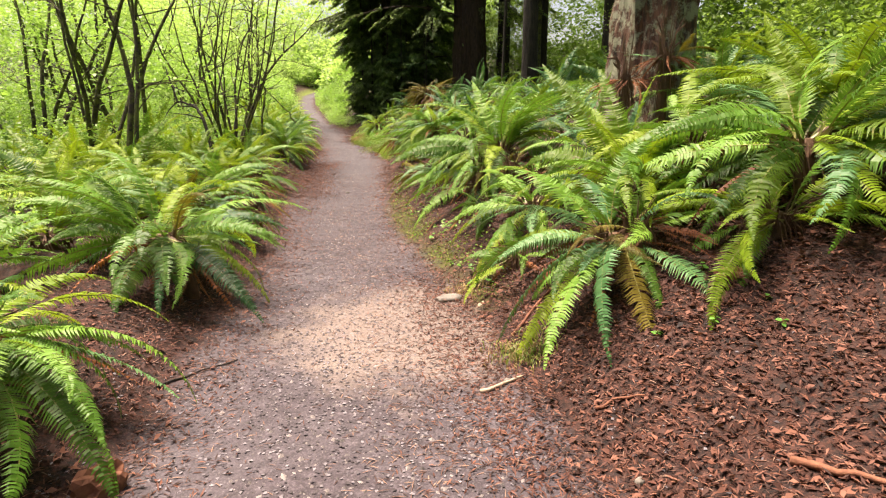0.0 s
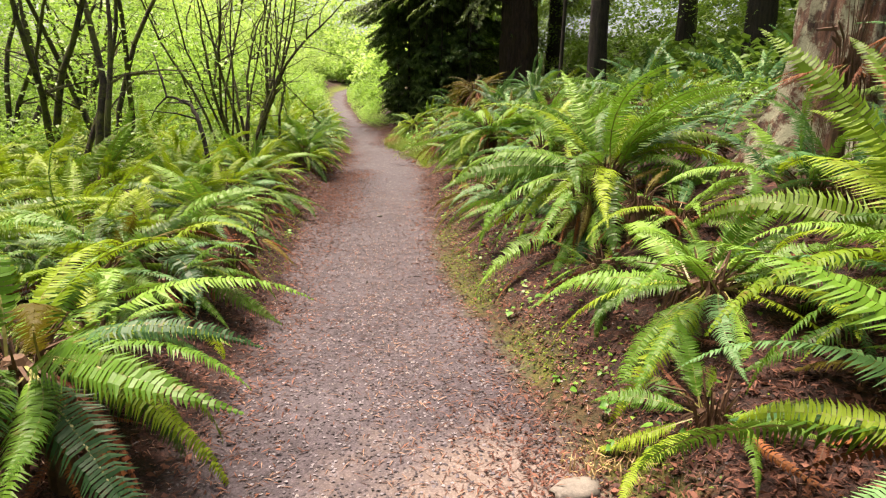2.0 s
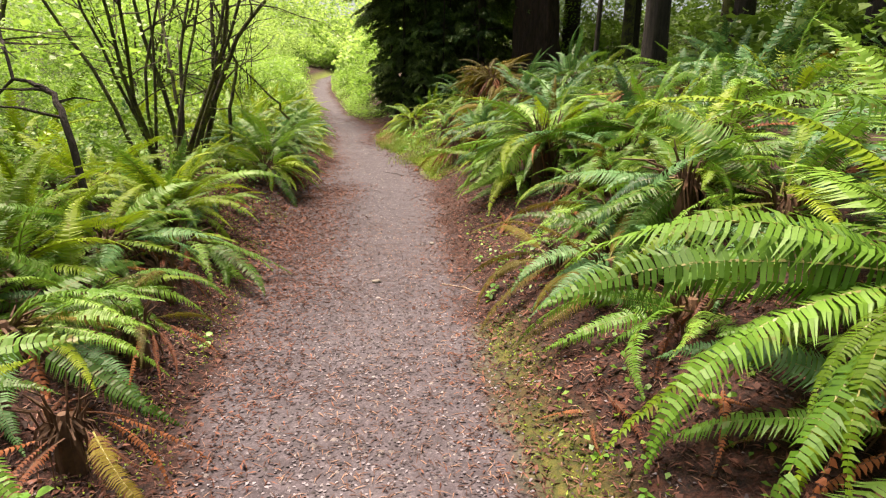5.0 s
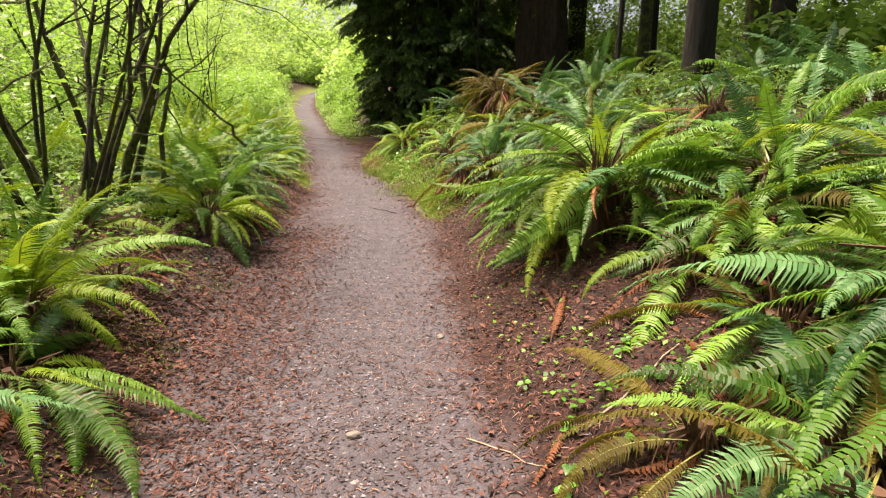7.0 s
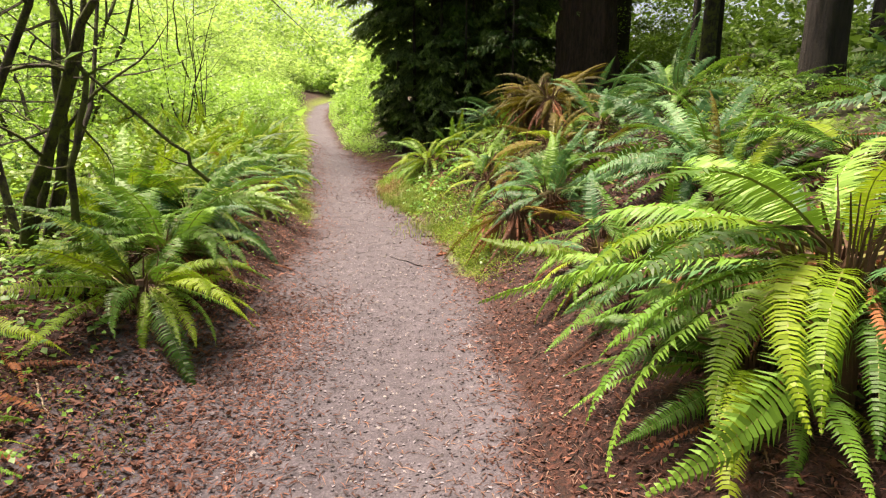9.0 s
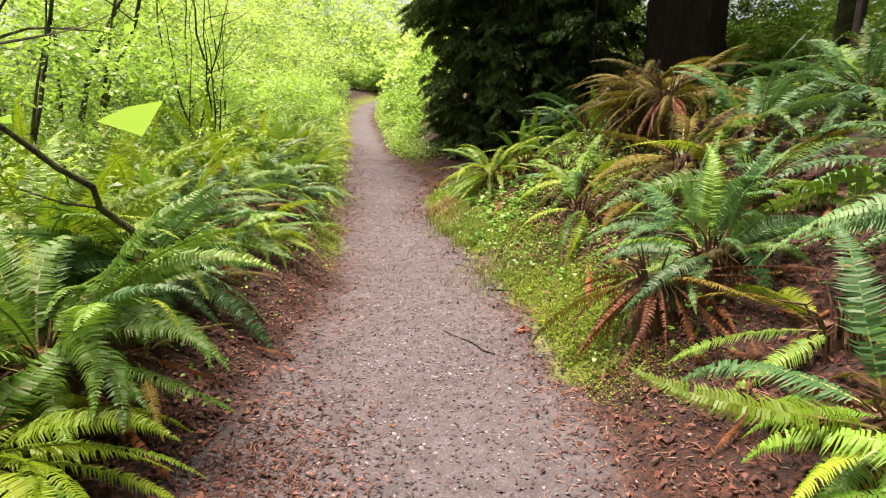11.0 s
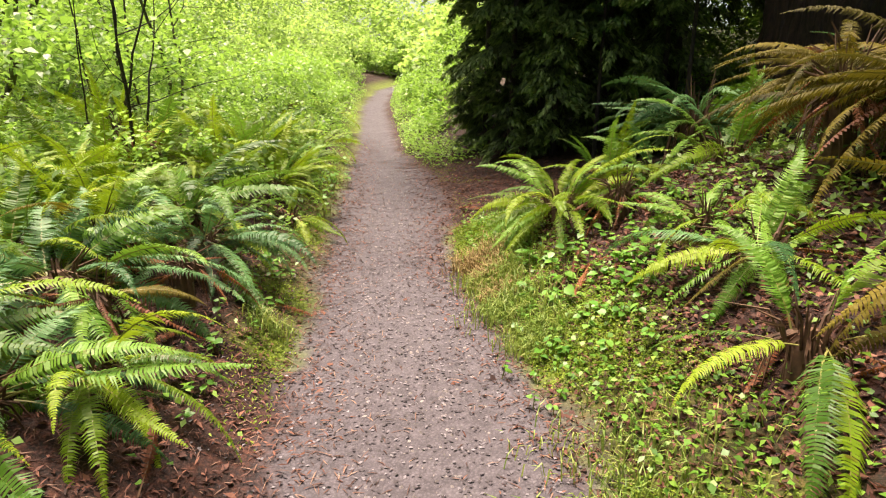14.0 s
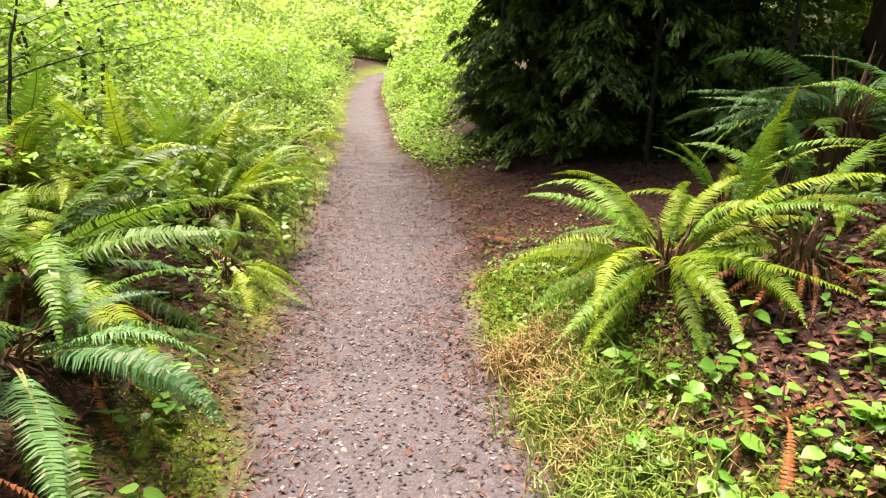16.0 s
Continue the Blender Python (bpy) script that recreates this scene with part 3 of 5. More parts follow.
FERNS_EDGE = [
    # Added dark fern, standing in for the shadow on this ground.
    (-4.1, 15.85, 0.8, 16, "dark", "spread", 0.15),
    (-2.35, 5.8, 0.75, 18, "green", "spread", 0.3),
    (-2.65, 6.15, 0.95, 18, "green", "spread", 0.3), (-1.25, 16.6, 0.75, 10, "mixed", "spread", 0.25), (-0.95, 18.9, 0.8, 12, "green", "upright", 0.2),
    (-0.1, 8.8, 0.8, 10, "brown", "spread", 0.25), (0.4, 9.1, 1.05, 22, "green", "spread", 0.6), (-0.3, 9.3, 0.7, 12, "brown", "spread", 0.15), (0.75, 8.6, 1.05, 18, "green", "bowl", 0.3), (1.0, 10.1, 1.0, 16, "green", "bowl", 0.3),
    (-0.2, 15.7, 0.95, 18, "mixed", "spread", 0.3), (0.1, 16.7, 1.0, 18, "dark", "bowl", 0.3), (-4.05, 14.75, 1.0, 24, "dark", "spread", 0.35), (0.1, 10.5, 0.9, 18, "mixed", "spread", 0.2), 
    (-3.2, 4.6, 0.95, 20, "green", "bowl", 0.2), (-3.3, 6.4, 0.9, 18, "young", "upright", 0.15), (-4.4, 6.3, 1.0, 18, "young", "bowl", 0.2), (-3.6, 8.6, 0.9, 18, "young", "upright", 0.15),
    (-4.6, 7.4, 1.0, 16, "young", "upright", 0.2), (-4.0, 9.4, 0.9, 18, "young", "upright", 0.15), (-5.4, 7.9, 1.0, 14, "young", "bowl", 0.2), (-5.3, 5.9, 1.05, 14, "young", "bowl", 0.2),
    (-4.9, 19.9, 0.9, 18, "young", "upright", 0.2), (-5.9, 18.9, 1.0, 18, "young", "upright", 0.2), (-4.95, 16.9, 0.95, 18, "young", "upright", 0.2), (-5.6, 20.0, 0.9, 16, "young", "upright", 0.2),
    # The brown fern at -3.8, 15.0 is added to darken a shadowed spot.
    (-3.45, 11.2, 0.5, 14, "mixed", "spread", 0.1), (-3.8, 15.0, 0.55, 13, "brown", "spread", 0.1),
    (2.75, 6.0, 1.05, 16, "green", "upright", 0.3), (1.6, 5.95, 0.8, 14, "mixed", "upright", 0.2), (0.15, 9.7, 0.8, 18, "mixed", "spread", 0.15), 
    (-4.0, 14.35, 0.8, 18, "mixed", "spread", 0.15), (-4.35, 13.75, 0.85, 16, "green", "spread", 0.15), (-5.35, 21.9, 0.7, 14, "young", "upright", 0.15), (-5.1, 20.75, 0.75, 16, "young", "upright", 0.15), (-5.75, 23.3, 0.75, 14, "young", "upright", 0.15), (-1.3, 17.9, 0.6, 10, "green", "spread", 0.1),
    (0.5, 6.15, 0.7, 16, "mixed", "spread", 0.12), (0.15, 8.2, 0.8, 20, "green", "spread", 0.12), (0.6, 4.55, 0.6, 14, "mixed", "spread", 0.1),
    (-2.35, 5.15, 0.7, 18, "green", "spread", 0.12), (-3.1, 8.6, 0.75, 18, "mixed", "spread", 0.12), (-4.2, 12.1, 0.7, 16, "mixed", "spread", 0.1), (-3.15, 9.85, 0.85, 26, "green", "spread", 0.12), (-4.0, 16.2, 0.7, 18, "young", "spread", 0.12),
    (-0.32, 11.75, 0.85, 18, "green", "spread", 0.14), (-0.4, 12.95, 0.8, 18, "green", "bowl", 0.12), (0.3, 13.5, 0.95, 18, "mixed", "bowl", 0.12), (-0.4, 14.1, 0.8, 16, "mixed", "spread", 0.12), (1.0, 13.3, 1.0, 16, "green", "bowl", 0.12),
    (-4.5, 19.3, 0.6, 14, "young", "spread", 0.1), (-1.35, 19.4, 0.7, 14, "green", "bowl", 0.12), (-3.0, 3.4, 1.0, 22, "green", "bowl", 0.2), (-5.6, 18.3, 1.0, 20, "young", "upright", 0.2),
]
for i, (x, y, size, count, kind, shape, up) in enumerate(FERNS_EDGE):
    fern(x, y, size, int(count * 1.3), kind, 800 + i, up * 0.6, shape)
FERNS_DEAD = [
    (-2.6, 8.2, 0.55, 16, "dead", "spread", 0.22), (-2.4, 7.35, 0.55, 16, "dead", "spread", 0.2), (-2.25, 6.6, 0.5, 14, "dead", "spread", 0.2), (-2.85, 9.0, 0.5, 12, "dead", "spread", 0.2), (0.45, 6.75, 0.7, 20, "dead", "spread", 0.4), (0.75, 6.4, 0.6, 12, "dead", "spread", 0.3),
    (1.22, 3.6, 0.6, 14, "dead", "spread", 0.3), (-4.2, 16.55, 0.6, 14, "dead", "spread", 0.25), (-4.15, 17.15, 0.55, 12, "dead", "spread", 0.22), (-4.7, 17.2, 0.6, 12, "dead", "spread", 0.25), (-0.2, 11.45, 0.65, 14, "dead", "spread", 0.5),
    (-3.45, 13.75, 0.6, 12, "dead", "spread", 0.25), (0.85, 12.2, 0.7, 14, "dead", "spread", 0.4), (-0.7, 17.9, 0.8, 14, "dead", "spread", 0.5), (-0.85, 16.1, 0.6, 12, "dead", "spread", 0.19), (-1.9, 4.2, 0.55, 8, "dead", "spread", 0.25),
    (1.85, 6.15, 0.5, 24, "dead", "spread", 0.75), (2.2, 6.05, 0.55, 18, "dead", "spread", 0.85), (-6.1, 19.3, 0.6, 16, "dead", "upright", 0.55), (-1.7, 18.62, 0.6, 16, "dead", "spread", 0.2), (-1.05, 14.7, 0.75, 34, "dead", "spread", 0.3), (0.2, 12.4, 0.6, 12, "dead", "spread", 0.1),
    (0.75, 12.7, 0.7, 14, "dead", "spread", 0.1), (-4.05, 15.3, 0.65, 7, "dead", "spread", 0.15),
    (2.4, 5.6, 0.7, 10, "dead", "spread", 0.1), (-5.3, 20.9, 0.6, 8, "dead", "upright", 0.2),
]
for i, (x, y, size, count, kind, shape, up) in enumerate(FERNS_DEAD):
    fern(x, y, size, count, kind, 700 + i, up, shape)
for i, (x, y, size, count, kind, shape, up) in enumerate(FERNS_NEAR + FERNS_MID + FERNS_FAR + FERNS_LAST):
    fern(x, y, size * 1.04, int(count * 1.6), kind, 100 + i, up, shape)


def fallen_fronds():
    """Withered fronds that lie on the litter along both sides of the trail."""
    rng = np.random.default_rng(17)
    flat = [frond_mesh("fallen_frond", 9 + 5 * j, -12 - 4 * j, 60 + j, FERN_DEAD, STIPE_DEAD, 26, 0.062, (-0.5, 0.2, 0.6)[j], 0.3) for j in range(3)]
    for i in range(190):
        y = 4.2 + 16.3 * rng.random()
        d = rng.uniform(0.15, 1.7)
        x = right_of(y) + d if rng.random() < 0.62 else left_of(y) - d
        z = hz(x, y)
        gx, gy = (hz(x + 0.2, y) - hz(x - 0.2, y)) / 0.4, (hz(x, y + 0.2) - hz(x, y - 0.2)) / 0.4
        n = Vector((-gx, -gy, 1)).normalized()
        L = rng.uniform(0.22, 0.6)
        ob = tagged(new("fallen_frond", flat[i % 3]), "withered rust-brown fern frond lying on the leaf litter", "fern frond", "fallen fern fronds")
        ob.matrix_basis = Matrix.Translation((x, y, z + 0.012)) @ n.to_track_quat("Z", "Y").to_matrix().to_4x4() @ Matrix.Rotation(rng.uniform(0, 6.28), 4, "Z") @ Matrix.Diagonal((L, L, L, 1))


fallen_fronds()


def scatter_ferns():
    """Ferns that fill the slopes behind the ones nearest to the trail."""
    rng = np.random.default_rng(5)
    placed = [(f[0], f[1]) for f in FERNS_NEAR + FERNS_MID + FERNS_FAR + FERNS_LAST + FERNS_EDGE + FERNS_OPEN]
    made = 0
    for _ in range(4000):
        y = rng.uniform(3, 27)
        if rng.random() < 0.55:
            x = right_of(y) + rng.uniform(1.1, 5.8)
            if 18.8 < y and x < right_of(y) + 2.6:
                continue
            kind = "dark" if rng.random() < 0.4 else ("mixed" if rng.random() < 0.65 else "green")
        else:
            x = left_of(y) - rng.uniform(0.7, 4.5)
            kind = "young" if rng.random() < 0.6 else "mixed"
        if math.hypot(x - 2.4, y - 6.6) < 1.0 or math.hypot(x - 1.0, y - 22.7) < 1.2:
            continue
        if min(math.hypot(x - a, y - b) for a, b in placed) < 0.72 + 0.01 * y:
            continue
        placed.append((x, y))
        fern(x, y, rng.uniform(0.85, 1.2), int(rng.integers(14, 20)), kind, 300 + made, 0.08, ("bowl", "spread", "bowl", "upright")[int(rng.integers(4))], FRONDS_COARSE)
        made += 1
        if made >= 80:
            break


scatter_ferns()


# ---- trees ----
def ring_trunk(x, y, radius, tall, flare, rng, lean=(0, 0), lumps=0.08):
    """A trunk with root flare and uneven girth, standing on the ground at x, y; points relative to it."""
    verts, faces = [], []
    thick = radius > 0.4
    sides = 96 if thick else 20
    hs = [-0.5, -0.15, 0.0, 0.15, 0.35, 0.6, 1.0, 1.6, 2.4, 3.5, 5.0, tall]
    if thick:
        hs = [-0.5] + [0.06 * k - 0.18 for k in range(60)] + [4.0, 5.5, 8.0, tall]
    ph = rng.uniform(0, 6.28, 4)
    for h_ in hs:
        f = 1 + flare * math.exp(-max(h_, -0.2) / 0.4)
        taper = 1 - 0.5 * max(h_, 0) / tall
        for k in range(sides):
            a = 2 * math.pi * k / sides
            r = radius * taper * (1 + (f - 1) * (0.7 + 0.5 * math.cos(5 * a + ph[0]))) * (1 + lumps * math.sin(3 * a + ph[1] + h_) + lumps * 0.6 * math.sin(7 * a + ph[2] - 0.8 * h_))
            if thick:
                v = noise.noise(Vector((math.cos(a) * 9, math.sin(a) * 9, h_ * 1.6 + ph[3])))
                r *= 1 + 0.11 * (abs(v) * 2 - 0.6) + 0.03 * noise.noise(Vector((math.cos(a) * 30, math.sin(a) * 30, h_ * 9)))
            verts.append((lean[0] * h_ + r * math.cos(a), lean[1] * h_ + r * math.sin(a), h_))
    for i in range(len(hs) - 1):
        for k in range(sides):
            k2 = (k + 1) % sides
            faces.append((i * sides + k, i * sides + k2, (i + 1) * sides + k2, (i + 1) * sides + k))
    faces.append(tuple((len(hs) - 1) * sides + k for k in range(sides)))
    return mesh_from("trunk", verts, faces, [], smooth=True)


def conifer(x, y, radius, tall, bark, label, seed, first=3.0, reach=2.2, boughs=24, flare=0.4, lean=(0, 0), needle=None, droop=0.5, aim=None, dens=1.0, fine=1.0, sweeping=False):
    """A conifer: trunk, boughs as limbs, and a crown of drooping sprays."""
    rng = np.random.default_rng(seed)
    root = tagged(new("conifer_tree"), label, "tree", "conifers beside the trail")
    root.matrix_basis = pose(x, y, hz(x, y))
    me = ring_trunk(x, y, radius, tall, flare, rng, lean=lean)
    me.materials.append(bark)
    part("trunk", me, root)
    sprays, tips = [], []
    for i in range(boughs):
        h0 = first + (tall - first) * (i / boughs) ** 1.2
        az = rng.uniform(0, 6.28) if aim is None else aim + rng.normal(0, 0.9)
        L = reach * (np.interp(i / boughs, [0, 0.25, 0.5, 1], [0.75, 0.92, 1.05, 0.6]) if sweeping else 1.05 - 0.5 * i / boughs) * rng.uniform(0.45, 1.2)
        p = np.array([lean[0] * h0, lean[1] * h0, h0])
        pts, el = [], 0.15
        for k in range(7):
            pts.append(tuple(p))
            el = 0.2 - droop * 1.5 * (k / 6) ** 1.2
            p = p + np.array([math.cos(az) * math.cos(el), math.sin(az) * math.cos(el), math.sin(el)]) * L / 6
        if i % 9 == 0 or boughs < 20:
            part("bough", mesh_from("bough", *tube(pts, [0.035 * (1 - 0.12 * k) * min(1, L / 1.5) for k in range(7)], 5, False), [bark], smooth=True), root)
        P = np.array(pts)
        for _t in range(int(11 * L ** 0.7 * dens)):
            f = rng.uniform(0.15, 1.0)
            ii = min(int(f * 6), 5)
            c0 = P[ii] + (P[ii + 1] - P[ii]) * (f * 6 - ii)
            side = 1 if rng.random() < 0.5 else -1
            ta = az + side * rng.uniform(0.35, 1.1)
            tl = L * rng.uniform(0.16, 0.42) * (1.25 - 0.6 * f)
            # Above the view: few large leaves, there to block light from the ground.
            high = h0 > 4.4
            m = int((55 * tl ** 0.8 + 8) * (0.22 if high else fine ** 1.5))
            g = rng.uniform(0.05, 1.0, m)
            off = rng.normal(0, 0.055, m) * (1.3 - g)
            sag = -0.55 * tl * g ** 1.6
            c = c0 + np.stack([math.cos(ta) * tl * g - math.sin(ta) * off, math.sin(ta) * tl * g + math.cos(ta) * off, sag + rng.normal(0, 0.02, m)], 1)
            # Outer ends of the sprays, coloured as if lit.
            tips.append((g > 0.55) & (f > 0.55))
            sprays.append(leaf_quads(c, 0.36 if high else 0.14 / fine, 0.16 if high else 0.04 / fine, rng, 0.72, 0.2 + 0.7 * rng.random(), ta + np.sign(off) * 0.6 + rng.normal(0, 0.25, m)))
    if sprays:
        me = quad_mesh("crown", np.concatenate(sprays), needle or NEEDLE)
        me.materials.append(NEEDLE_LIT)
        me.polygons.foreach_set("material_index", np.concatenate(tips).astype(np.int32))
        part("crown", me, root)
    return root


conifer(2.3, 6.7, 0.43, 16, BARK, "big fir trunk with grey-green lichen on rough bark", 1, first=10, boughs=5, reach=2.4, flare=0.5, dens=0.5)
conifer(1.0, 22.7, 0.62, 20, BARK_RED, "broad dark cedar with a flared reddish trunk and low boughs", 2, first=3.4, boughs=26, reach=4.6, flare=0.5, droop=0.45, dens=0.5)
conifer(-2.2, 24.0, 0.2, 14, BARK_DARK, "dark cedar with boughs sweeping down to the trail", 3, first=0.9, boughs=120, reach=2.2, droop=0.85, fine=1.3, dens=2.2, sweeping=True)
conifer(-2.75, 24.9, 0.12, 9, BARK_DARK, "dark cedar with boughs hanging over the trail's edge", 14, first=2.5, boughs=56, reach=2.5, droop=0.6, aim=3.3, fine=1.2, dens=1.6, sweeping=True)
conifer(-0.5, 23.6, 0.14, 12, BARK_DARK, "dark cedar with dense drooping boughs", 13, first=2.1, boughs=60, reach=2.5, droop=0.6, fine=1.2, dens=1.6, sweeping=True)
conifer(-0.9, 27.0, 0.3, 14, BARK_DARK, "dark cedar with dense drooping boughs", 4, first=0.6, boughs=50, dens=1.4, reach=2.7, droop=0.6)
conifer(2.6, 26.5, 0.28, 14, BARK_DARK, "dark cedar with dense drooping boughs", 5, first=3.0, boughs=26, reach=2.6, droop=0.55)
for i, (x, y, tall, wide) in enumerate([(-3.2, 24.2, 4.6, 0.85), (-2.75, 23.6, 4.2, 0.85), (-2.1, 23.2, 3.8, 0.8), (-2.6, 24.9, 5.0, 1.0), (-1.4, 23.4, 3.4, 0.85), (-1.5, 24.6, 4.6, 1.0), (-3.3, 25.3, 5.0, 0.9), (-0.7, 22.9, 2.6, 0.75)]):
    conifer(x, y, 0.045, tall, BARK_DARK, "young dark cedar with feathery boughs hanging to the ground", 31 + i, first=0.12, boughs=56, reach=wide, flare=0.1, droop=0.95, dens=1.15, fine=1.1, sweeping=True)
conifer(-1.55, 22.7, 0.028, 3.0, BARK_DARK, "slender young cedar with light green feathery tips", 51, first=1.7, boughs=14, reach=0.75, flare=0.1, needle=NEEDLE_LIGHT, droop=0.5, dens=1.4, fine=1.2)
conifer(-0.6, 21.9, 0.028, 3.2, BARK_DARK, "slender young cedar with light green feathery tips", 52, first=1.9, boughs=10, reach=0.7, flare=0.1, needle=NEEDLE_LIGHT, droop=0.5, dens=1.2, fine=1.2)
# Crowns from here on are out of view, thickened to shade the bank.
conifer(2.3, 16.25, 0.21, 14, BARK_DARK, "slim dark conifer trunk standing among ferns", 6, first=5.2, boughs=32, dens=1.0, reach=3.2, flare=0.25)
conifer(1.85, 18.85, 0.055, 9, BARK_DARK, "thin dark dead trunk standing among ferns", 7, first=8, boughs=3, reach=0.7, flare=0.1, lean=(0.02, 0))
conifer(3.4, 22.3, 0.16, 14, BARK_MOSSY, "slim mossy conifer trunk on the slope", 8, first=5, boughs=24, dens=0.9, reach=2.2, flare=0.2)
conifer(3.75, 22.9, 0.15, 14, BARK_DARK, "slim dark conifer trunk on the slope", 9, first=5, boughs=24, dens=0.9, reach=2.2, flare=0.2)
conifer(6.8, 24.0, 0.3, 15, BARK_MOSSY, "pale mossy conifer trunk on the fern slope", 10, first=5, boughs=26, dens=0.9, reach=2.3, flare=0.25)
conifer(5.0, 14.5, 0.28, 15, BARK_DARK, "dark conifer trunk on the fern slope", 11, first=5, boughs=26, dens=0.9, reach=2.6, flare=0.3)
conifer(5.4, 20.0, 0.25, 15, BARK_DARK, "dark conifer trunk on the fern slope", 12, first=5, boughs=26, dens=0.9, reach=2.6, flare=0.3)


def stem_clump(x, y, stems, tall, thick, seed, label, bark, lean_out=0.25, leaves=400, leaf=SHRUB, spread_=0.25):
    """A broadleaf tree of several stems from one root, with branches and a thin crown."""
    rng = np.random.default_rng(seed)
    root = tagged(new("maple_tree"), label, "tree", "thin broadleaf trees")
    root.matrix_basis = pose(x, y, hz(x, y))
    tips = []
    for i in range(stems):
        az = i * 2.4 + rng.normal(0, 0.4)
        r = rng.uniform(0.03, spread_)
        base = (r * math.cos(az), r * math.sin(az), -0.15)
        T = tall * rng.uniform(0.65, 1.05)
        pts = bent(base, (lean_out * math.cos(az), lean_out * math.sin(az), 1), T, 12, 0.11, rng, 0.05)
        r0 = thick * rng.uniform(0.55, 1.1)
        trunk = part("trunk", mesh_from("trunk", *tube(pts, [r0 * (1.25 if k == 0 else 1 - 0.075 * k) for k in range(13)], 7), [bark], smooth=True), root)
        for _ in range(7 if x > -6 else 4):
            k = int(rng.integers(3, 12))
            a = rng.uniform(0, 6.28)
            bp = bent(pts[k], (math.cos(a), math.sin(a), rng.uniform(0.1, 0.9)), rng.uniform(0.5, 1.5), 6, 0.16, rng)
            limb = part("branch", mesh_from("branch", *tube(bp, [r0 * 0.35 * (1 - 0.14 * q) for q in range(7)], 4, False), [bark]), trunk)
            tips += bp[2:]
            if rng.random() < 0.7:
                b2 = bent(bp[3], (math.cos(a + 1), math.sin(a + 1), rng.uniform(-0.3, 0.6)), 0.6, 4, 0.2, rng)
                part("branch", mesh_from("branch", *tube(b2, [r0 * 0.18 * (1 - 0.2 * q) for q in range(5)], 3, False), [bark]), trunk)
                tips += b2[1:]
        tips += pts[7:]
    c = np.array([tuple(tips[int(i)]) for i in rng.integers(0, len(tips), leaves)]) + rng.normal(0, 0.16, (leaves, 3))
    part("crown", quad_mesh("crown", leaf_quads(c, 0.085, 0.06, rng, 0.6, 0.2), leaf), root)
    return root


MAPLE = "slender mossy broadleaf tree with several leaning stems"
stem_clump(-4.5, 12.35, 11, 5.5, 0.034, 21, "vine maple clump with many thin dark stems", BARK_MOSSY, 0.3, 260)
stem_clump(-4.75, 13.6, 6, 5.5, 0.045, 22, "vine maple clump with thick mossy stems", BARK_MOSSY, 0.3, 240)
stem_clump(-4.75, 8.9, 2, 6, 0.055, 23, MAPLE, BARK_MOSSY, 0.12, 260)
stem_clump(-5.6, 10.7, 3, 6, 0.07, 24, MAPLE, BARK_MOSSY, 0.2, 300)
stem_clump(-5.5, 9.3, 4, 6, 0.05, 25, MAPLE, BARK_MOSSY, 0.2, 300)
stem_clump(-6.9, 10.2, 5, 6, 0.05, 26, MAPLE, BARK_MOSSY, 0.25, 400)
stem_clump(-7.6, 13.2, 5, 6.5, 0.05, 27, MAPLE, BARK_MOSSY, 0.25, 400)
stem_clump(-6.1, 19.3, 6, 3.5, 0.018, 28, "clump of thin bare shoots on a reddish rotten stump", BARK_DARK, 0.12, 120)
stem_clump(-7.3, 21.5, 4, 5, 0.03, 29, MAPLE, BARK_MOSSY, 0.2, 300)
stem_clump(-7.4, 17.5, 4, 5.5, 0.035, 30, MAPLE, BARK_MOSSY, 0.2, 300)
stem_clump(-9.5, 15.5, 5, 7, 0.06, 31, MAPLE, BARK_MOSSY, 0.2, 500)
stem_clump(-9.0, 20.5, 4, 7, 0.05, 32, MAPLE, BARK_MOSSY, 0.2, 500)


# ---- woodland behind ----
def clump_points(centres, radius, each, rng, squash=0.75):
    n = len(centres)
    k = each
    v = rng.normal(0, 1, (n, k, 3))
    v = unit(v) * (rng.uniform(0, 1, (n, k, 1)) ** 0.45)
    v[..., 2] *= squash
    r = (radius * rng.uniform(0.5, 1.4, n))[:, None, None]
    return (np.asarray(centres)[:, None, :] + v * r).reshape(-1, 3)


def woodland(name, label, boxes, mat, seed, leaf=(0.15, 0.1), each=60, rising=False, start=0.6):
    rng = np.random.default_rng(seed)
    quads = []
    for x0, x1, y0, y1, low, high, clumps, rad in boxes:
        x, y = rng.uniform(x0, x1, clumps), rng.uniform(y0, y1, clumps)
        keep = (x < left_of(y) - 0.15 - rad * 0.9) | (x > right_of(y) + 0.15 + rad * 0.9)
        away = np.maximum(np.maximum(left_of(y) - x, x - right_of(y)), (y - 37.5) * 0.62)
        if rising:
            high = np.minimum(high, start + 0.6 * np.maximum(away, 0))
        up = rng.uniform(low, np.maximum(high, low + 0.1), clumps)
        keep |= y > 39.6
        x, y = x[keep], y[keep]
        z = height(x, y) + up[keep]
        c = clump_points(np.stack([x, y, z], 1), rad, each, rng)
        ok = c[:, 2] > height(c[:, 0], c[:, 1]) + 0.03
        quads.append(leaf_quads(c[ok], leaf[0], leaf[1], rng, 0.55, 0.25))
    return tagged(new(name, quad_mesh(name, np.concatenate(quads), mat)), label, "foliage", kind="stuff")


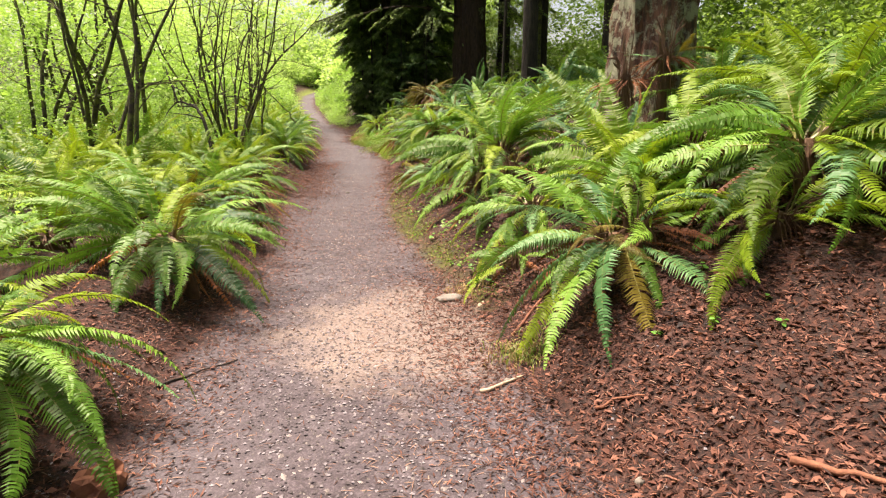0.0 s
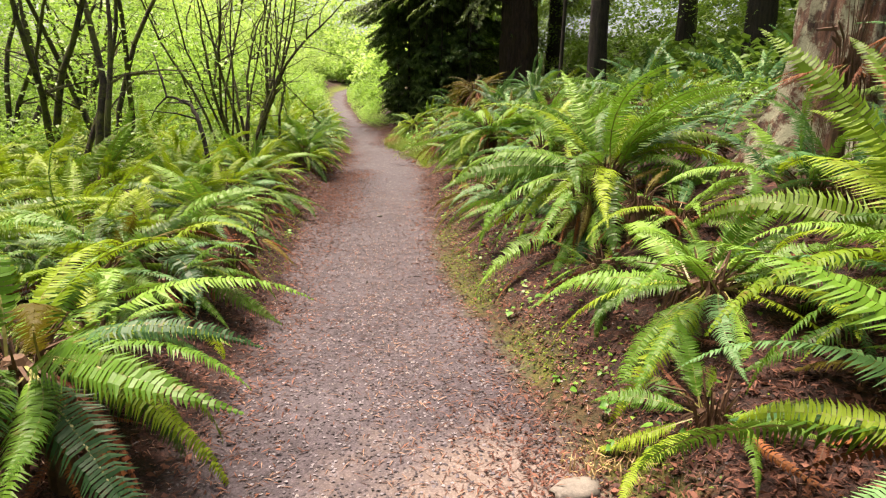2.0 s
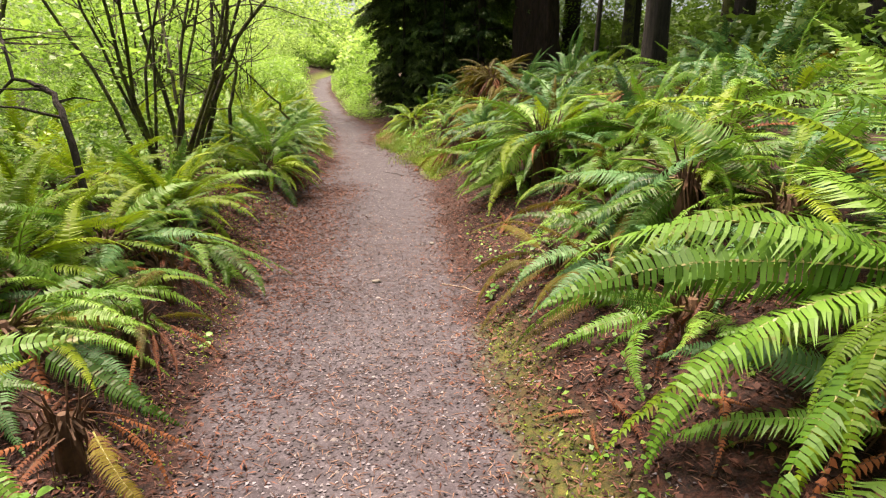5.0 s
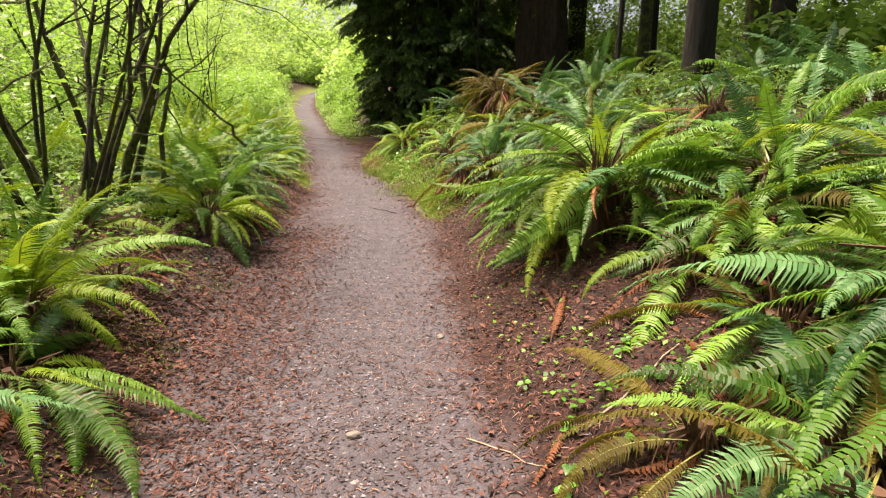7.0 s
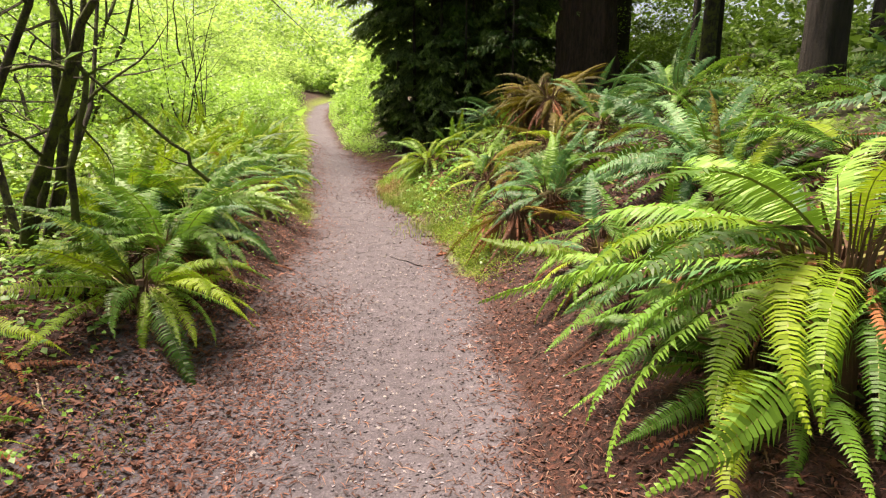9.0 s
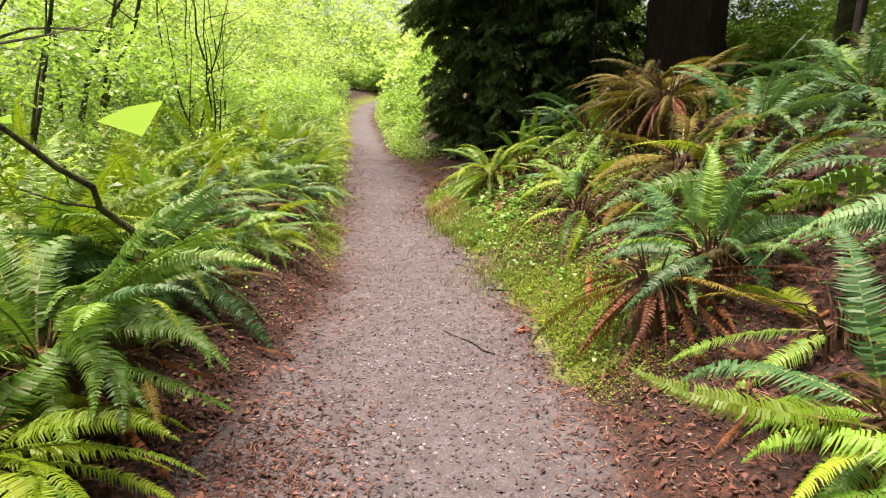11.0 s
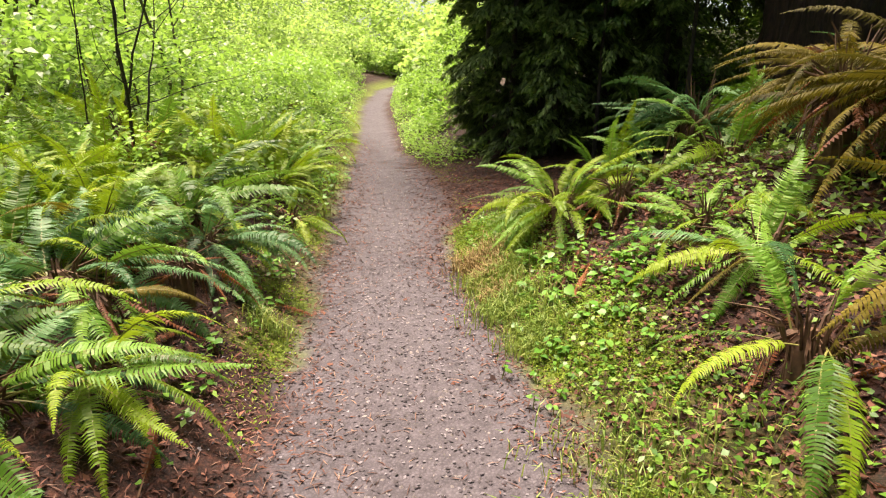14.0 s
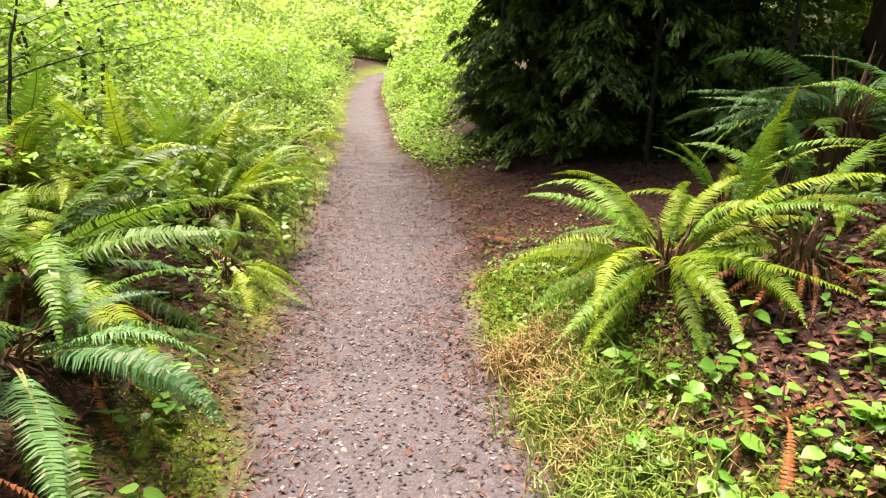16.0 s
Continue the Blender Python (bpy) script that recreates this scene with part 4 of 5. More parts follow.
woodland("far_woodland", "bright yellow-green spring foliage of the woods behind", [
    (-32, 4, 42, 57, 0.0, 13, 2300, 1.05),
    (-30, -18, 4, 42, 0.0, 11, 600, 0.9),
    (-9, -5, 33, 42, 0.0, 6, 240, 0.7),
], WOODS, 41, (0.22, 0.155), 42, True)
woodland("near_woodland", "bright yellow-green young leaves of the thin trees beside the trail", [
    (-18, -12, 5, 40, 0.0, 8, 620, 0.78),
    (-15, -9.5, 22, 41, 0.0, 6, 460, 0.7),
], WOODS, 47, (0.11, 0.078), 85, True)
woodland("woodland_undergrowth", "leafy bright green undergrowth among the thin trees", [
    (-14, -8.5, 6, 26, 0.0, 0.9, 300, 0.42),
    (-13, -6.0, 9, 28, 1.0, 5.5, 380, 0.5),
    (-12, -5.5, 25, 37, 0.0, 0.9, 330, 0.38),
    (-6.2, -4.0, 25.6, 30, 0.0, 0.7, 90, 0.36),
    (-8.5, -4.5, 30, 39.5, 0.0, 1.2, 240, 0.4),
    (-11, -7, 39.7, 40.6, 0.0, 2.2, 160, 0.4),
], SHRUB, 42, (0.08, 0.053), 90, True, 0.05)
woodland("leafy_undergrowth", "small-leaved bright green undergrowth between the ferns", [
    (-9, -4.9, 9, 27, 0.0, 0.7, 220, 0.34),
], SHRUB, 46, (0.052, 0.036), 130, True, 0.0)
woodland("shaded_undergrowth", "green leaves low among the ferns and shrubs, darkened as if shaded", [
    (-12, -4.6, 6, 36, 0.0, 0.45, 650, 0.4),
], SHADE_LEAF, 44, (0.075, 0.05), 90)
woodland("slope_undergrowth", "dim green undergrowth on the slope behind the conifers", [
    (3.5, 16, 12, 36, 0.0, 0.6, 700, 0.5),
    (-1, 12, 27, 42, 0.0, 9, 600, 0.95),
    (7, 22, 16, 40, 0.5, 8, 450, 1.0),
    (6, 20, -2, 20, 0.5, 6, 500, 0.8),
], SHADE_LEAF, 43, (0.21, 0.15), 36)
woodland("bank_undergrowth", "deep green leafy shrubs on the bank above the ferns", [
    (4.2, 12, 4.5, 17, 0.0, 4.0, 340, 0.65),
    (-0.6, 4.5, 25.2, 29, 0.0, 3.2, 240, 0.5),
    (-1.6, 0.4, 22.6, 24.0, 0.0, 1.0, 30, 0.3),
], SLOPE_LEAF, 48, (0.085, 0.058), 100)

# Added mostly out of view, to cut sky light from behind and the right.
woodland("wood_behind", "added dim green foliage screening sky light behind and beside the trail", [
    (-26, 26, -30, -7, 0.0, 15, 600, 1.8),
    (12, 30, -8, 44, 0.0, 17, 700, 1.9),
    (-30, -14, -10, 4, 0.0, 12, 300, 1.5),
], SHADE_LEAF, 45, (0.75, 0.5), 28)


# ---- small plants ----
def round_leaf(seed, n=7):
    """A heart-shaped leaf about one unit long, folded at its midrib, with its stalk at the origin."""
    rng = np.random.default_rng(seed)
    verts, faces = [(0, 0, 0)], []
    side = []
    for sg in (1, -1):
        row = []
        for k in range(n):
            f = (k + 0.4) / n
            w = 0.42 * math.sin(math.pi * min(1, f * 0.93 + 0.1)) ** 0.7 * rng.uniform(0.93, 1.07)
            verts.append((f - 0.06, sg * w, 0.1 * w - 0.25 * f * f))
            row.append(len(verts) - 1)
        side.append(row)
    verts.append((1.0, 0, -0.3))
    tip = len(verts) - 1
    mid = []
    for k in range(n):
        f = (k + 0.4) / n
        verts.append((f, 0, -0.04 - 0.25 * f * f))
        mid.append(len(verts) - 1)
    for row, flip in ((side[0], False), (side[1], True)):
        chain = [(0, row[0], mid[0])] + [(row[k], row[k + 1], mid[k + 1], mid[k]) for k in range(n - 1)] + [(row[-1], tip, mid[-1])]
        faces += [tuple(reversed(q)) if not flip else q for q in chain]
    return mesh_from("leaf", verts, faces, [HERB], smooth=True)


LEAVES = [round_leaf(i) for i in range(3)]
STEM = mesh_from("stem", *tube([(0, 0, 0), (0.02, 0.01, 0.5), (0, 0, 1)], [0.02, 0.016, 0.01], 4), [STIPE])


def herb(x, y, tall, leaf, n, seed, label="low herb with heart-shaped bright green leaves beside the trail"):
    rng = np.random.default_rng(seed)
    root = tagged(new("herb"), label, "herb", "herbs beside the trail")
    root.matrix_basis = pose(x, y, hz(x, y) - 0.005, rng.normal(0, 6), rng.normal(0, 6), rng.uniform(0, 360))
    part("stem", STEM, root, Matrix.Diagonal((0.2, 0.2, tall, 1)))
    for i in range(n):
        az = i * 2.4 + rng.normal(0, 0.3)
        zz = tall * (0.55 + 0.45 * i / max(1, n - 1))
        L = leaf * 0.45 * rng.uniform(0.6, 1.25)
        m = Matrix.Translation((0, 0, zz)) @ Matrix.Rotation(az, 4, "Z") @ Matrix.Rotation(radians(rng.uniform(-22, 14)), 4, "Y") @ Matrix.Rotation(radians(rng.normal(0, 14)), 4, "X") @ Matrix.Translation((L * 0.15, 0, 0)) @ Matrix.Diagonal((L, L, L, 1))
        part("leaf", LEAVES[int(rng.integers(3))], root, m)


# middle x, middle y, spread, plants, height, leaf length
HERB_BEDS = [
    (0.33, 4.72, 0.2, 6, 0.1, 0.1), (0.16, 5.2, 0.15, 3, 0.08, 0.08), (-2.3, 6.95, 0.12, 3, 0.16, 0.11), (0.02, 6.15, 0.12, 3, 0.1, 0.1), (-0.38, 7.2, 0.12, 2, 0.07, 0.07),
    (-0.7, 9.9, 0.16, 4, 0.08, 0.09), (-0.6, 9.45, 0.15, 4, 0.1, 0.1), (-0.5, 10.1, 0.25, 6, 0.07, 0.07), (-3.8, 12.5, 0.2, 5, 0.09, 0.1), (-3.2, 12.3, 0.06, 1, 0.06, 0.07),
    (-2.0, 17.6, 0.3, 8, 0.12, 0.09), (-1.9, 16.9, 0.35, 7, 0.08, 0.07), (-2.15, 18.2, 0.25, 8, 0.14, 0.12), (-1.9, 17.75, 0.2, 6, 0.12, 0.14), (-4.2, 18.0, 0.22, 6, 0.13, 0.12),
]
HERB_BEDS_BANK = [
    (-1.75, 18.15, 0.3, 9, 0.12, 0.11), (-1.45, 17.9, 0.3, 8, 0.12, 0.11), (-2.3, 17.75, 0.2, 7, 0.1, 0.1), (-1.3, 18.6, 0.3, 7, 0.12, 0.1), (-2.1, 17.1, 0.25, 7, 0.1, 0.09),
    (-1.1, 19.2, 0.35, 6, 0.12, 0.1), (-1.75, 17.3, 0.25, 6, 0.1, 0.1), (-4.45, 18.9, 0.2, 5, 0.15, 0.11), (-3.95, 17.0, 0.2, 5, 0.12, 0.1), (-4.9, 21.6, 0.2, 5, 0.25, 0.12),
]
HERB_BEDS_MORE = [
    (-1.95, 17.9, 0.35, 12, 0.13, 0.13), (-1.55, 18.2, 0.35, 10, 0.14, 0.14), (-2.2, 18.4, 0.2, 8, 0.13, 0.13), (-4.15, 18.1, 0.2, 6, 0.14, 0.13),
    (-0.25, 10.0, 0.25, 5, 0.1, 0.1), 
    (-3.95, 13.0, 0.4, 10, 0.16, 0.11), (-1.7, 18.4, 0.35, 9, 0.12, 0.1), (-1.35, 17.6, 0.3, 7, 0.1, 0.1),
    (-4.0, 17.55, 0.12, 3, 0.1, 0.12), (-4.7, 20.0, 0.3, 8, 0.35, 0.14), (-1.5, 18.9, 0.45, 9, 0.1, 0.09), (-4.15, 16.4, 0.3, 6, 0.1, 0.1), (-5.0, 14.5, 0.5, 9, 0.35, 0.13),
    (-4.9, 13.2, 0.6, 8, 0.3, 0.13), (-4.2, 12.0, 0.5, 8, 0.25, 0.12), (-5.1, 21.2, 0.35, 7, 0.35, 0.14), (-5.6, 22.6, 0.4, 7, 0.35, 0.14), (1.3, 2.9, 0.35, 5, 0.06, 0.06),
    (-2.6, 19.4, 0.12, 3, 0.2, 0.1), (-2.6, 8.6, 0.2, 3, 0.1, 0.09), (0.1, 10.6, 0.25, 4, 0.1, 0.1), (-1.2, 15.7, 0.25, 5, 0.08, 0.08), (-3.5, 16.4, 0.15, 3, 0.08, 0.08),
]


def plant_herbs():
    rng = np.random.default_rng(77)
    k = 0
    for x, y, s, n, tall, leaf in HERB_BEDS + HERB_BEDS_BANK + HERB_BEDS_MORE:
        for _ in range(n):
            a, r = rng.uniform(0, 6.28), s * math.sqrt(rng.random()) * 1.3
            herb(x + r * math.cos(a), y + r * math.sin(a), 0.85 * tall * rng.uniform(0.6, 1.3), leaf, int(rng.integers(3, 6)), 900 + k)
            k += 1


plant_herbs()


def along_edge(side, y0, y1, d0, d1, n, rng):
    """Random places at d0 to d1 metres outside the trail's left (-1) or right (1) edge; 0: spread about the trail's middle."""
    y = rng.uniform(y0, y1, n)
    if side == 0:
        y = y + rng.normal(0, 0.7, n)
        return left_of(y) + (right_of(y) - left_of(y)) * rng.normal(d0, d1, n), y
    d = d0 + (d1 - d0) * rng.random(n) ** 1.2 + rng.normal(0, 0.12, n) - rng.exponential(0.1, n) * min(1, d1 - d0)
    y = y + rng.normal(0, 0.25, n)
    x = np.where(side > 0, right_of(y) + d, left_of(y) - d)
    return x, y


def carpet(name, label, category, strips, mat, length, width, seed, lift=0.012, flat=0.3, patchy=0.0):
    """Tiny leaves over strips of the trail's edges."""
    rng = np.random.default_rng(seed)
    cs = []
    for side, y0, y1, d0, d1, n in strips:
        x, y = along_edge(side, y0, y1, d0, d1, n, rng)
        if patchy:
            keep = np.sin(3.1 * x + 2 * np.sin(2.3 * y)) * np.sin(2.7 * y + 1.1 * x) + rng.normal(0, 0.25, n) > patchy
            keep &= np.maximum(x - right_of(y), left_of(y) - x) > -0.08 * rng.random(n)
            x, y = x[keep], y[keep]
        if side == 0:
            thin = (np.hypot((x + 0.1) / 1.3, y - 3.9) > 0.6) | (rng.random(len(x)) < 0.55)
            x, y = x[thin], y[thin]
        cs.append(np.stack([x, y, height(x, y) + np.abs(rng.normal(0, lift, len(x))) + 0.002], 1))
    c = np.concatenate(cs)
    return tagged(new(name, quad_mesh(name, leaf_quads(c, length, width, rng, flat), mat)), label, category, kind="stuff")


carpet("moss", "yellow-green moss along the trail's edge", "moss", [
    (1, 4.4, 8.8, -0.02, 0.22, 3500), (1, 14.6, 20, -0.08, 0.52, 85000), (-1, 16.8, 19.5, -0.1, 0.3, 10000), (-1, 7, 12, -0.02, 0.25, 2500), (-1, 10, 12.3, 0.35, 1.1, 2000), (1, 20.5, 30, 0.0, 0.5, 4000), (-1, 19.5, 30, 0.0, 0.5, 5000),
], MOSS, 0.02, 0.009, 51, 0.016, 0.2, -0.25)
carpet("leaf_litter", "reddish brown dead leaves and fern scraps on the forest floor", "leaf litter", [
    (1, 1.2, 5, -0.35, 2.2, 24000), (1, 5, 19, -0.12, 1.6, 28000), (-1, 1.2, 8, -0.25, 1.2, 11000), (-1, 8, 14, -0.4, 1.2, 12000), (-1, 14, 19, -0.1, 1.2, 6000), (-1, 9.5, 14, -0.6, 1.5, 15000), (1, 18.6, 24, -0.3, 2.6, 14000), (-1, 18.6, 26, -0.3, 0.6, 5000),
], LITTER, 0.042, 0.008, 52, 0.011, 0.65)
carpet("needle_litter", "fine brown needles and twig scraps on the ground", "litter", [
    (1, 1.2, 12, -0.9, 1.6, 16000), (1, 10, 22, -0.2, 1.6, 10000), (-1, 1.2, 22, -0.35, 1.2, 15000),
], TWIG, 0.07, 0.005, 53, 0.004, 0.94)


def ground_cover(name, label, strips, mat, seed, length, width, tall):
    """Low leafy plants, too small and many to pick apart, in loose patches over the slopes."""
    rng = np.random.default_rng(seed)
    cs = []
    for side, y0, y1, d0, d1, n in strips:
        x, y = along_edge(side, y0, y1, d0, d1, n, rng)
        k = np.sin(2.3 * x + 1.7 * np.sin(1.9 * y)) * np.sin(1.7 * y + 0.9 * x) + rng.normal(0, 0.3, n)
        k = np.where(np.maximum(x - right_of(y), left_of(y) - x) > 0.03, k, -1)
        x, y, k = x[k > -0.35], y[k > -0.35], k[k > -0.35]
        cs.append(np.stack([x, y, height(x, y) + tall * rng.random(len(x)) * np.clip(k + 0.6, 0.2, 1.2)], 1))
    tagged(new(name, quad_mesh(name, leaf_quads(np.concatenate(cs), length, width, rng, 0.6, 0.2), mat)), label, "ground cover", kind="stuff")


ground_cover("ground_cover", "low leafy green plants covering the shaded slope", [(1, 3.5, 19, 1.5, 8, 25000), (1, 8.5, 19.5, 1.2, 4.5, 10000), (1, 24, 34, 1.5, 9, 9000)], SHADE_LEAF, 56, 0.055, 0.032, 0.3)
ground_cover("leafy_ground_cover", "low leafy bright green plants on the trail's open side", [(-1, 4, 19, 1.3, 6, 24000), (-1, 19, 34, 0.1, 5, 26000), (1, 23.4, 38, 0.05, 0.85, 15000)], SHRUB, 57, 0.055, 0.034, 0.32)
ground_cover("leafy_herbs", "bright green leafy herbs between the ferns and the maple stems", [(-1, 11.9, 13.4, 0.9, 2.6, 4500)], HERB_SMALL, 60, 0.048, 0.032, 0.3)
ground_cover("seedlings", "small bright green seedlings in the moss and litter", [(1, 14.5, 16.4, 0.1, 0.9, 900), (1, 16.4, 20.2, 0.1, 1.5, 6500), (-1, 11, 20, 0.3, 1.1, 1100), (1, 5, 11.5, 0.2, 1.1, 1200)], HERB_SMALL, 58, 0.034, 0.026, 0.09)


def grass_blades(name, label, spots, mat, seed):
    rng = np.random.default_rng(seed)
    quads = []
    for x, y, s, n, tall in spots:
        px, py = x + rng.normal(0, s, n), y + rng.normal(0, s, n)
        base = np.stack([px, py, height(px, py)], 1)
        a = rng.uniform(0, 6.28, n)
        t = (tall * rng.uniform(0.5, 1.2, n))[:, None]
        out = np.stack([np.cos(a), np.sin(a), np.zeros(n)], 1)
        sd = np.stack([-np.sin(a), np.cos(a), np.zeros(n)], 1) * 0.003
        up = np.array([0, 0, 1.0])
        mid = base + up * t * 0.65 + out * t * 0.2
        tip = base + up * t * rng.uniform(0.5, 0.95, (n, 1)) + out * t * 0.65
        quads.append(np.stack([base - sd, base + sd, mid + sd, mid - sd], 1))
        quads.append(np.stack([mid - sd, mid + sd, tip + sd * 0.1, tip - sd * 0.1], 1))
    return tagged(new(name, quad_mesh(name, np.concatenate(quads), mat)), label, "grass", kind="stuff")


grass_blades("grass", "soft green grass tufts at the trail's edge", [
    (-2.55, 18.35, 0.1, 700, 0.16), (-2.4, 17.9, 0.12, 700, 0.14), (-2.25, 17.5, 0.1, 500, 0.12), (-3.75, 17.3, 0.06, 160, 0.12), (-2.5, 18.8, 0.1, 500, 0.16), (0.5, 3.3, 0.09, 200, 0.08), (-1.85, 16.4, 0.2, 500, 0.1),
], GRASS, 61)
grass_blades("dry_grass", "straw-coloured dry grass hanging over the trail's edge", [
    (-2.68, 18.75, 0.1, 500, 0.2), (-2.6, 18.45, 0.07, 260, 0.18), (-2.5, 18.1, 0.06, 160, 0.15), (0.48, 3.3, 0.1, 160, 0.08), (0.2, 4.6, 0.1, 120, 0.08),
], STRAW, 62)


# ---- stones and wood on the trail ----
def pebbles():
    """Gravel trodden into the trail."""
    rng = np.random.default_rng(71)
    octa = np.array([(1, 0, 0), (0, 1, 0), (-1, 0, 0), (0, -1, 0), (0, 0, 1)], float)
    tri = [(0, 1, 4), (1, 2, 4), (2, 3, 4), (3, 0, 4)]
    n = 10000
    y = 1.4 + 22 * rng.random(n) ** 1.25
    f = rng.normal(0.52, 0.22, n)
    x = left_of(y) + (right_of(y) - left_of(y)) * f
    r = 0.004 + 0.011 * rng.random(n) ** 2.5
    r = np.where(rng.random(n) < 0.01, r * 1.8, r)
    a = rng.uniform(0, 6.28, n)
    V = octa[None] * r[:, None, None] * np.stack([rng.uniform(0.7, 1.5, n), rng.uniform(0.6, 1.1, n), rng.uniform(0.4, 0.9, n)], 1)[:, None, :]
    V = V * rng.uniform(0.8, 1.2, V.shape)
    ca, sa = np.cos(a)[:, None], np.sin(a)[:, None]
    V = np.stack([V[..., 0] * ca - V[..., 1] * sa, V[..., 0] * sa + V[..., 1] * ca, V[..., 2]], -1)
    V = V + np.stack([x, y, height(x, y) - 0.001], 1)[:, None, :]
    F = (np.array(tri)[None] + 5 * np.arange(n)[:, None, None]).reshape(-1, 3)
    me = mesh_from("gravel", V.reshape(-1, 3).tolist(), F.tolist(), [PEBBLE])
    tagged(new("gravel", me), "grey-brown gravel trodden into the trail", "gravel", kind="stuff")


pebbles()
carpet("bark_chips", "brown bark chips and leaf crumbs trodden into the trail", "bark chips", [
    (0, 1.3, 19, 0.5, 0.34, 18000), (0, 1.3, 10, 0.5, 0.36, 8000), (0, 18.5, 26, 0.5, 0.3, 4500),
], CHIP, 0.021, 0.014, 54, 0.002, 0.93)
carpet("dead_leaves", "curled brown dead leaves and bark flakes beside the trail", "dead leaves", [
    (1, 1.2, 23, 0.05, 2.2, 8000), (1, 1.2, 4.5, 0.1, 2.4, 3500), (1, 15.5, 20, 0.4, 1.9, 6000), (-1, 10, 14, 0.0, 1.6, 4000), (-1, 1.2, 22, 0.05, 1.3, 4000),
], LITTER, 0.045, 0.024, 59, 0.012, 0.6)


def stone(x, y, w, d, t, turn, seed, mat, label, name="stone"):
    rng = np.random.default_rng(seed)
    rough, shift = (0.22 if name == "stone" else 0.55), Vector(rng.uniform(0, 9, 3))
    bm = bmesh.new()
    bmesh.ops.create_icosphere(bm, subdivisions=3, radius=1)
    for v in bm.verts:
        q = v.co.copy()
        v.co *= 1 + rough * (noise.noise(q * 1.6 + shift) + 0.6 * noise.noise(q * 4.1 + shift))
        v.co = Vector((v.co.x * w / 2, v.co.y * d / 2, v.co.z * t))
    me = bpy.data.meshes.new(name)
    bm.to_mesh(me)
    bm.free()
    me.materials.append(mat)
    me.polygons.foreach_set("use_smooth", [name == "stone"] * len(me.polygons))
    ob = tagged(new(name, me), label, "stone" if name == "stone" else "wood", "stones on the trail" if name == "stone" else "")
    ob.matrix_basis = pose(x, y, hz(x, y) + t * 0.25, 0, 0, turn)


stone(0.05, 4.45, 0.22, 0.13, 0.035, 20, 1, STONE, "flat pale stone half sunk at the trail's edge")
stone(0.79, 2.06, 0.045, 0.035, 0.02, 40, 2, STONE, "small white pebble on the trail")
stone(-2.25, 11.14, 0.055, 0.04, 0.018, 60, 3, STONE, "small pale stone in the gravel trail")
stone(-1.63, 9.91, 0.075, 0.045, 0.02, 10, 4, STONE, "small pale stone in the gravel trail")
stone(0.36, 2.98, 0.05, 0.035, 0.02, 10, 5, STONE, "small pale stone in the gravel trail")
stone(-1.25, 11.05, 0.07, 0.05, 0.014, 80, 6, STONE, "small pale stone in the gravel trail")
stone(-1.36, 2.02, 0.2, 0.12, 0.09, 50, 7, WOOD, "lump of red rotten wood beside the trail", "wood_chunk")
stone(1.62, 3.1, 0.2, 0.08, 0.04, 150, 8, WOOD, "flake of red rotten wood in the leaf litter", "wood_chunk")
stone(-1.72, 15.2, 0.09, 0.05, 0.03, 15, 9, WOOD, "flake of red rotten wood in the moss", "wood_chunk")
stone(0.3, 4.25, 0.16, 0.035, 0.012, 60, 10, PALE_WOOD, "pale split wood chip on the ground", "wood_chip")


def stick(x0, y0, x1, y1, r, seed, mat, label):
    rng = np.random.default_rng(seed)
    n = 6
    pts = [(x0 + (x1 - x0) * k / n + rng.normal(0, 0.006), y0 + (y1 - y0) * k / n + rng.normal(0, 0.006)) for k in range(n + 1)]
    P = [(a, b, hz(a, b) + r * 0.8 + abs(rng.normal(0, 0.003))) for a, b in pts]
    o = Vector(P[0])
    v, f = tube([Vector(p) - o for p in P], [r * (1 - 0.08 * k) for k in range(n + 1)], 6)
    ob = tagged(new("stick", mesh_from("stick", v, f, [mat], smooth=True)), label, "stick", "sticks on the ground")
    ob.location = o


stick(0.2, 2.88, 0.46, 3.02, 0.013, 1, PALE_WOOD, "pale bare stick lying on the trail")
stick(0.74, 2.58, 0.95, 2.5, 0.01, 2, WOOD, "short brown stick in the leaf litter")
stick(1.27, 1.92, 1.5, 1.66, 0.018, 3, WOOD, "reddish rotten stick in the leaf litter")
stick(0.45, 3.55, 0.85, 3.9, 0.012, 4, WOOD, "reddish rotten stick in the leaf litter")
stick(-1.55, 2.9, -1.25, 3.3, 0.007, 5, BARK_DARK, "thin dark twig on the trail")
stick(-1.9, 14.9, -2.25, 15.25, 0.005, 6, BARK_DARK, "thin dark twig on the trail")
stick(-2.0, 16.1, -1.75, 16.0, 0.008, 7, BARK_DARK, "thin dark twig at the moss edge")
stick(-2.75, 18.35, -2.6, 18.6, 0.005, 8, BARK_DARK, "thin dark twig on the trail")
stick(-0.6, 9.7, -0.15, 9.95, 0.007, 9, PALE_WOOD, "pale thin twig on the litter")
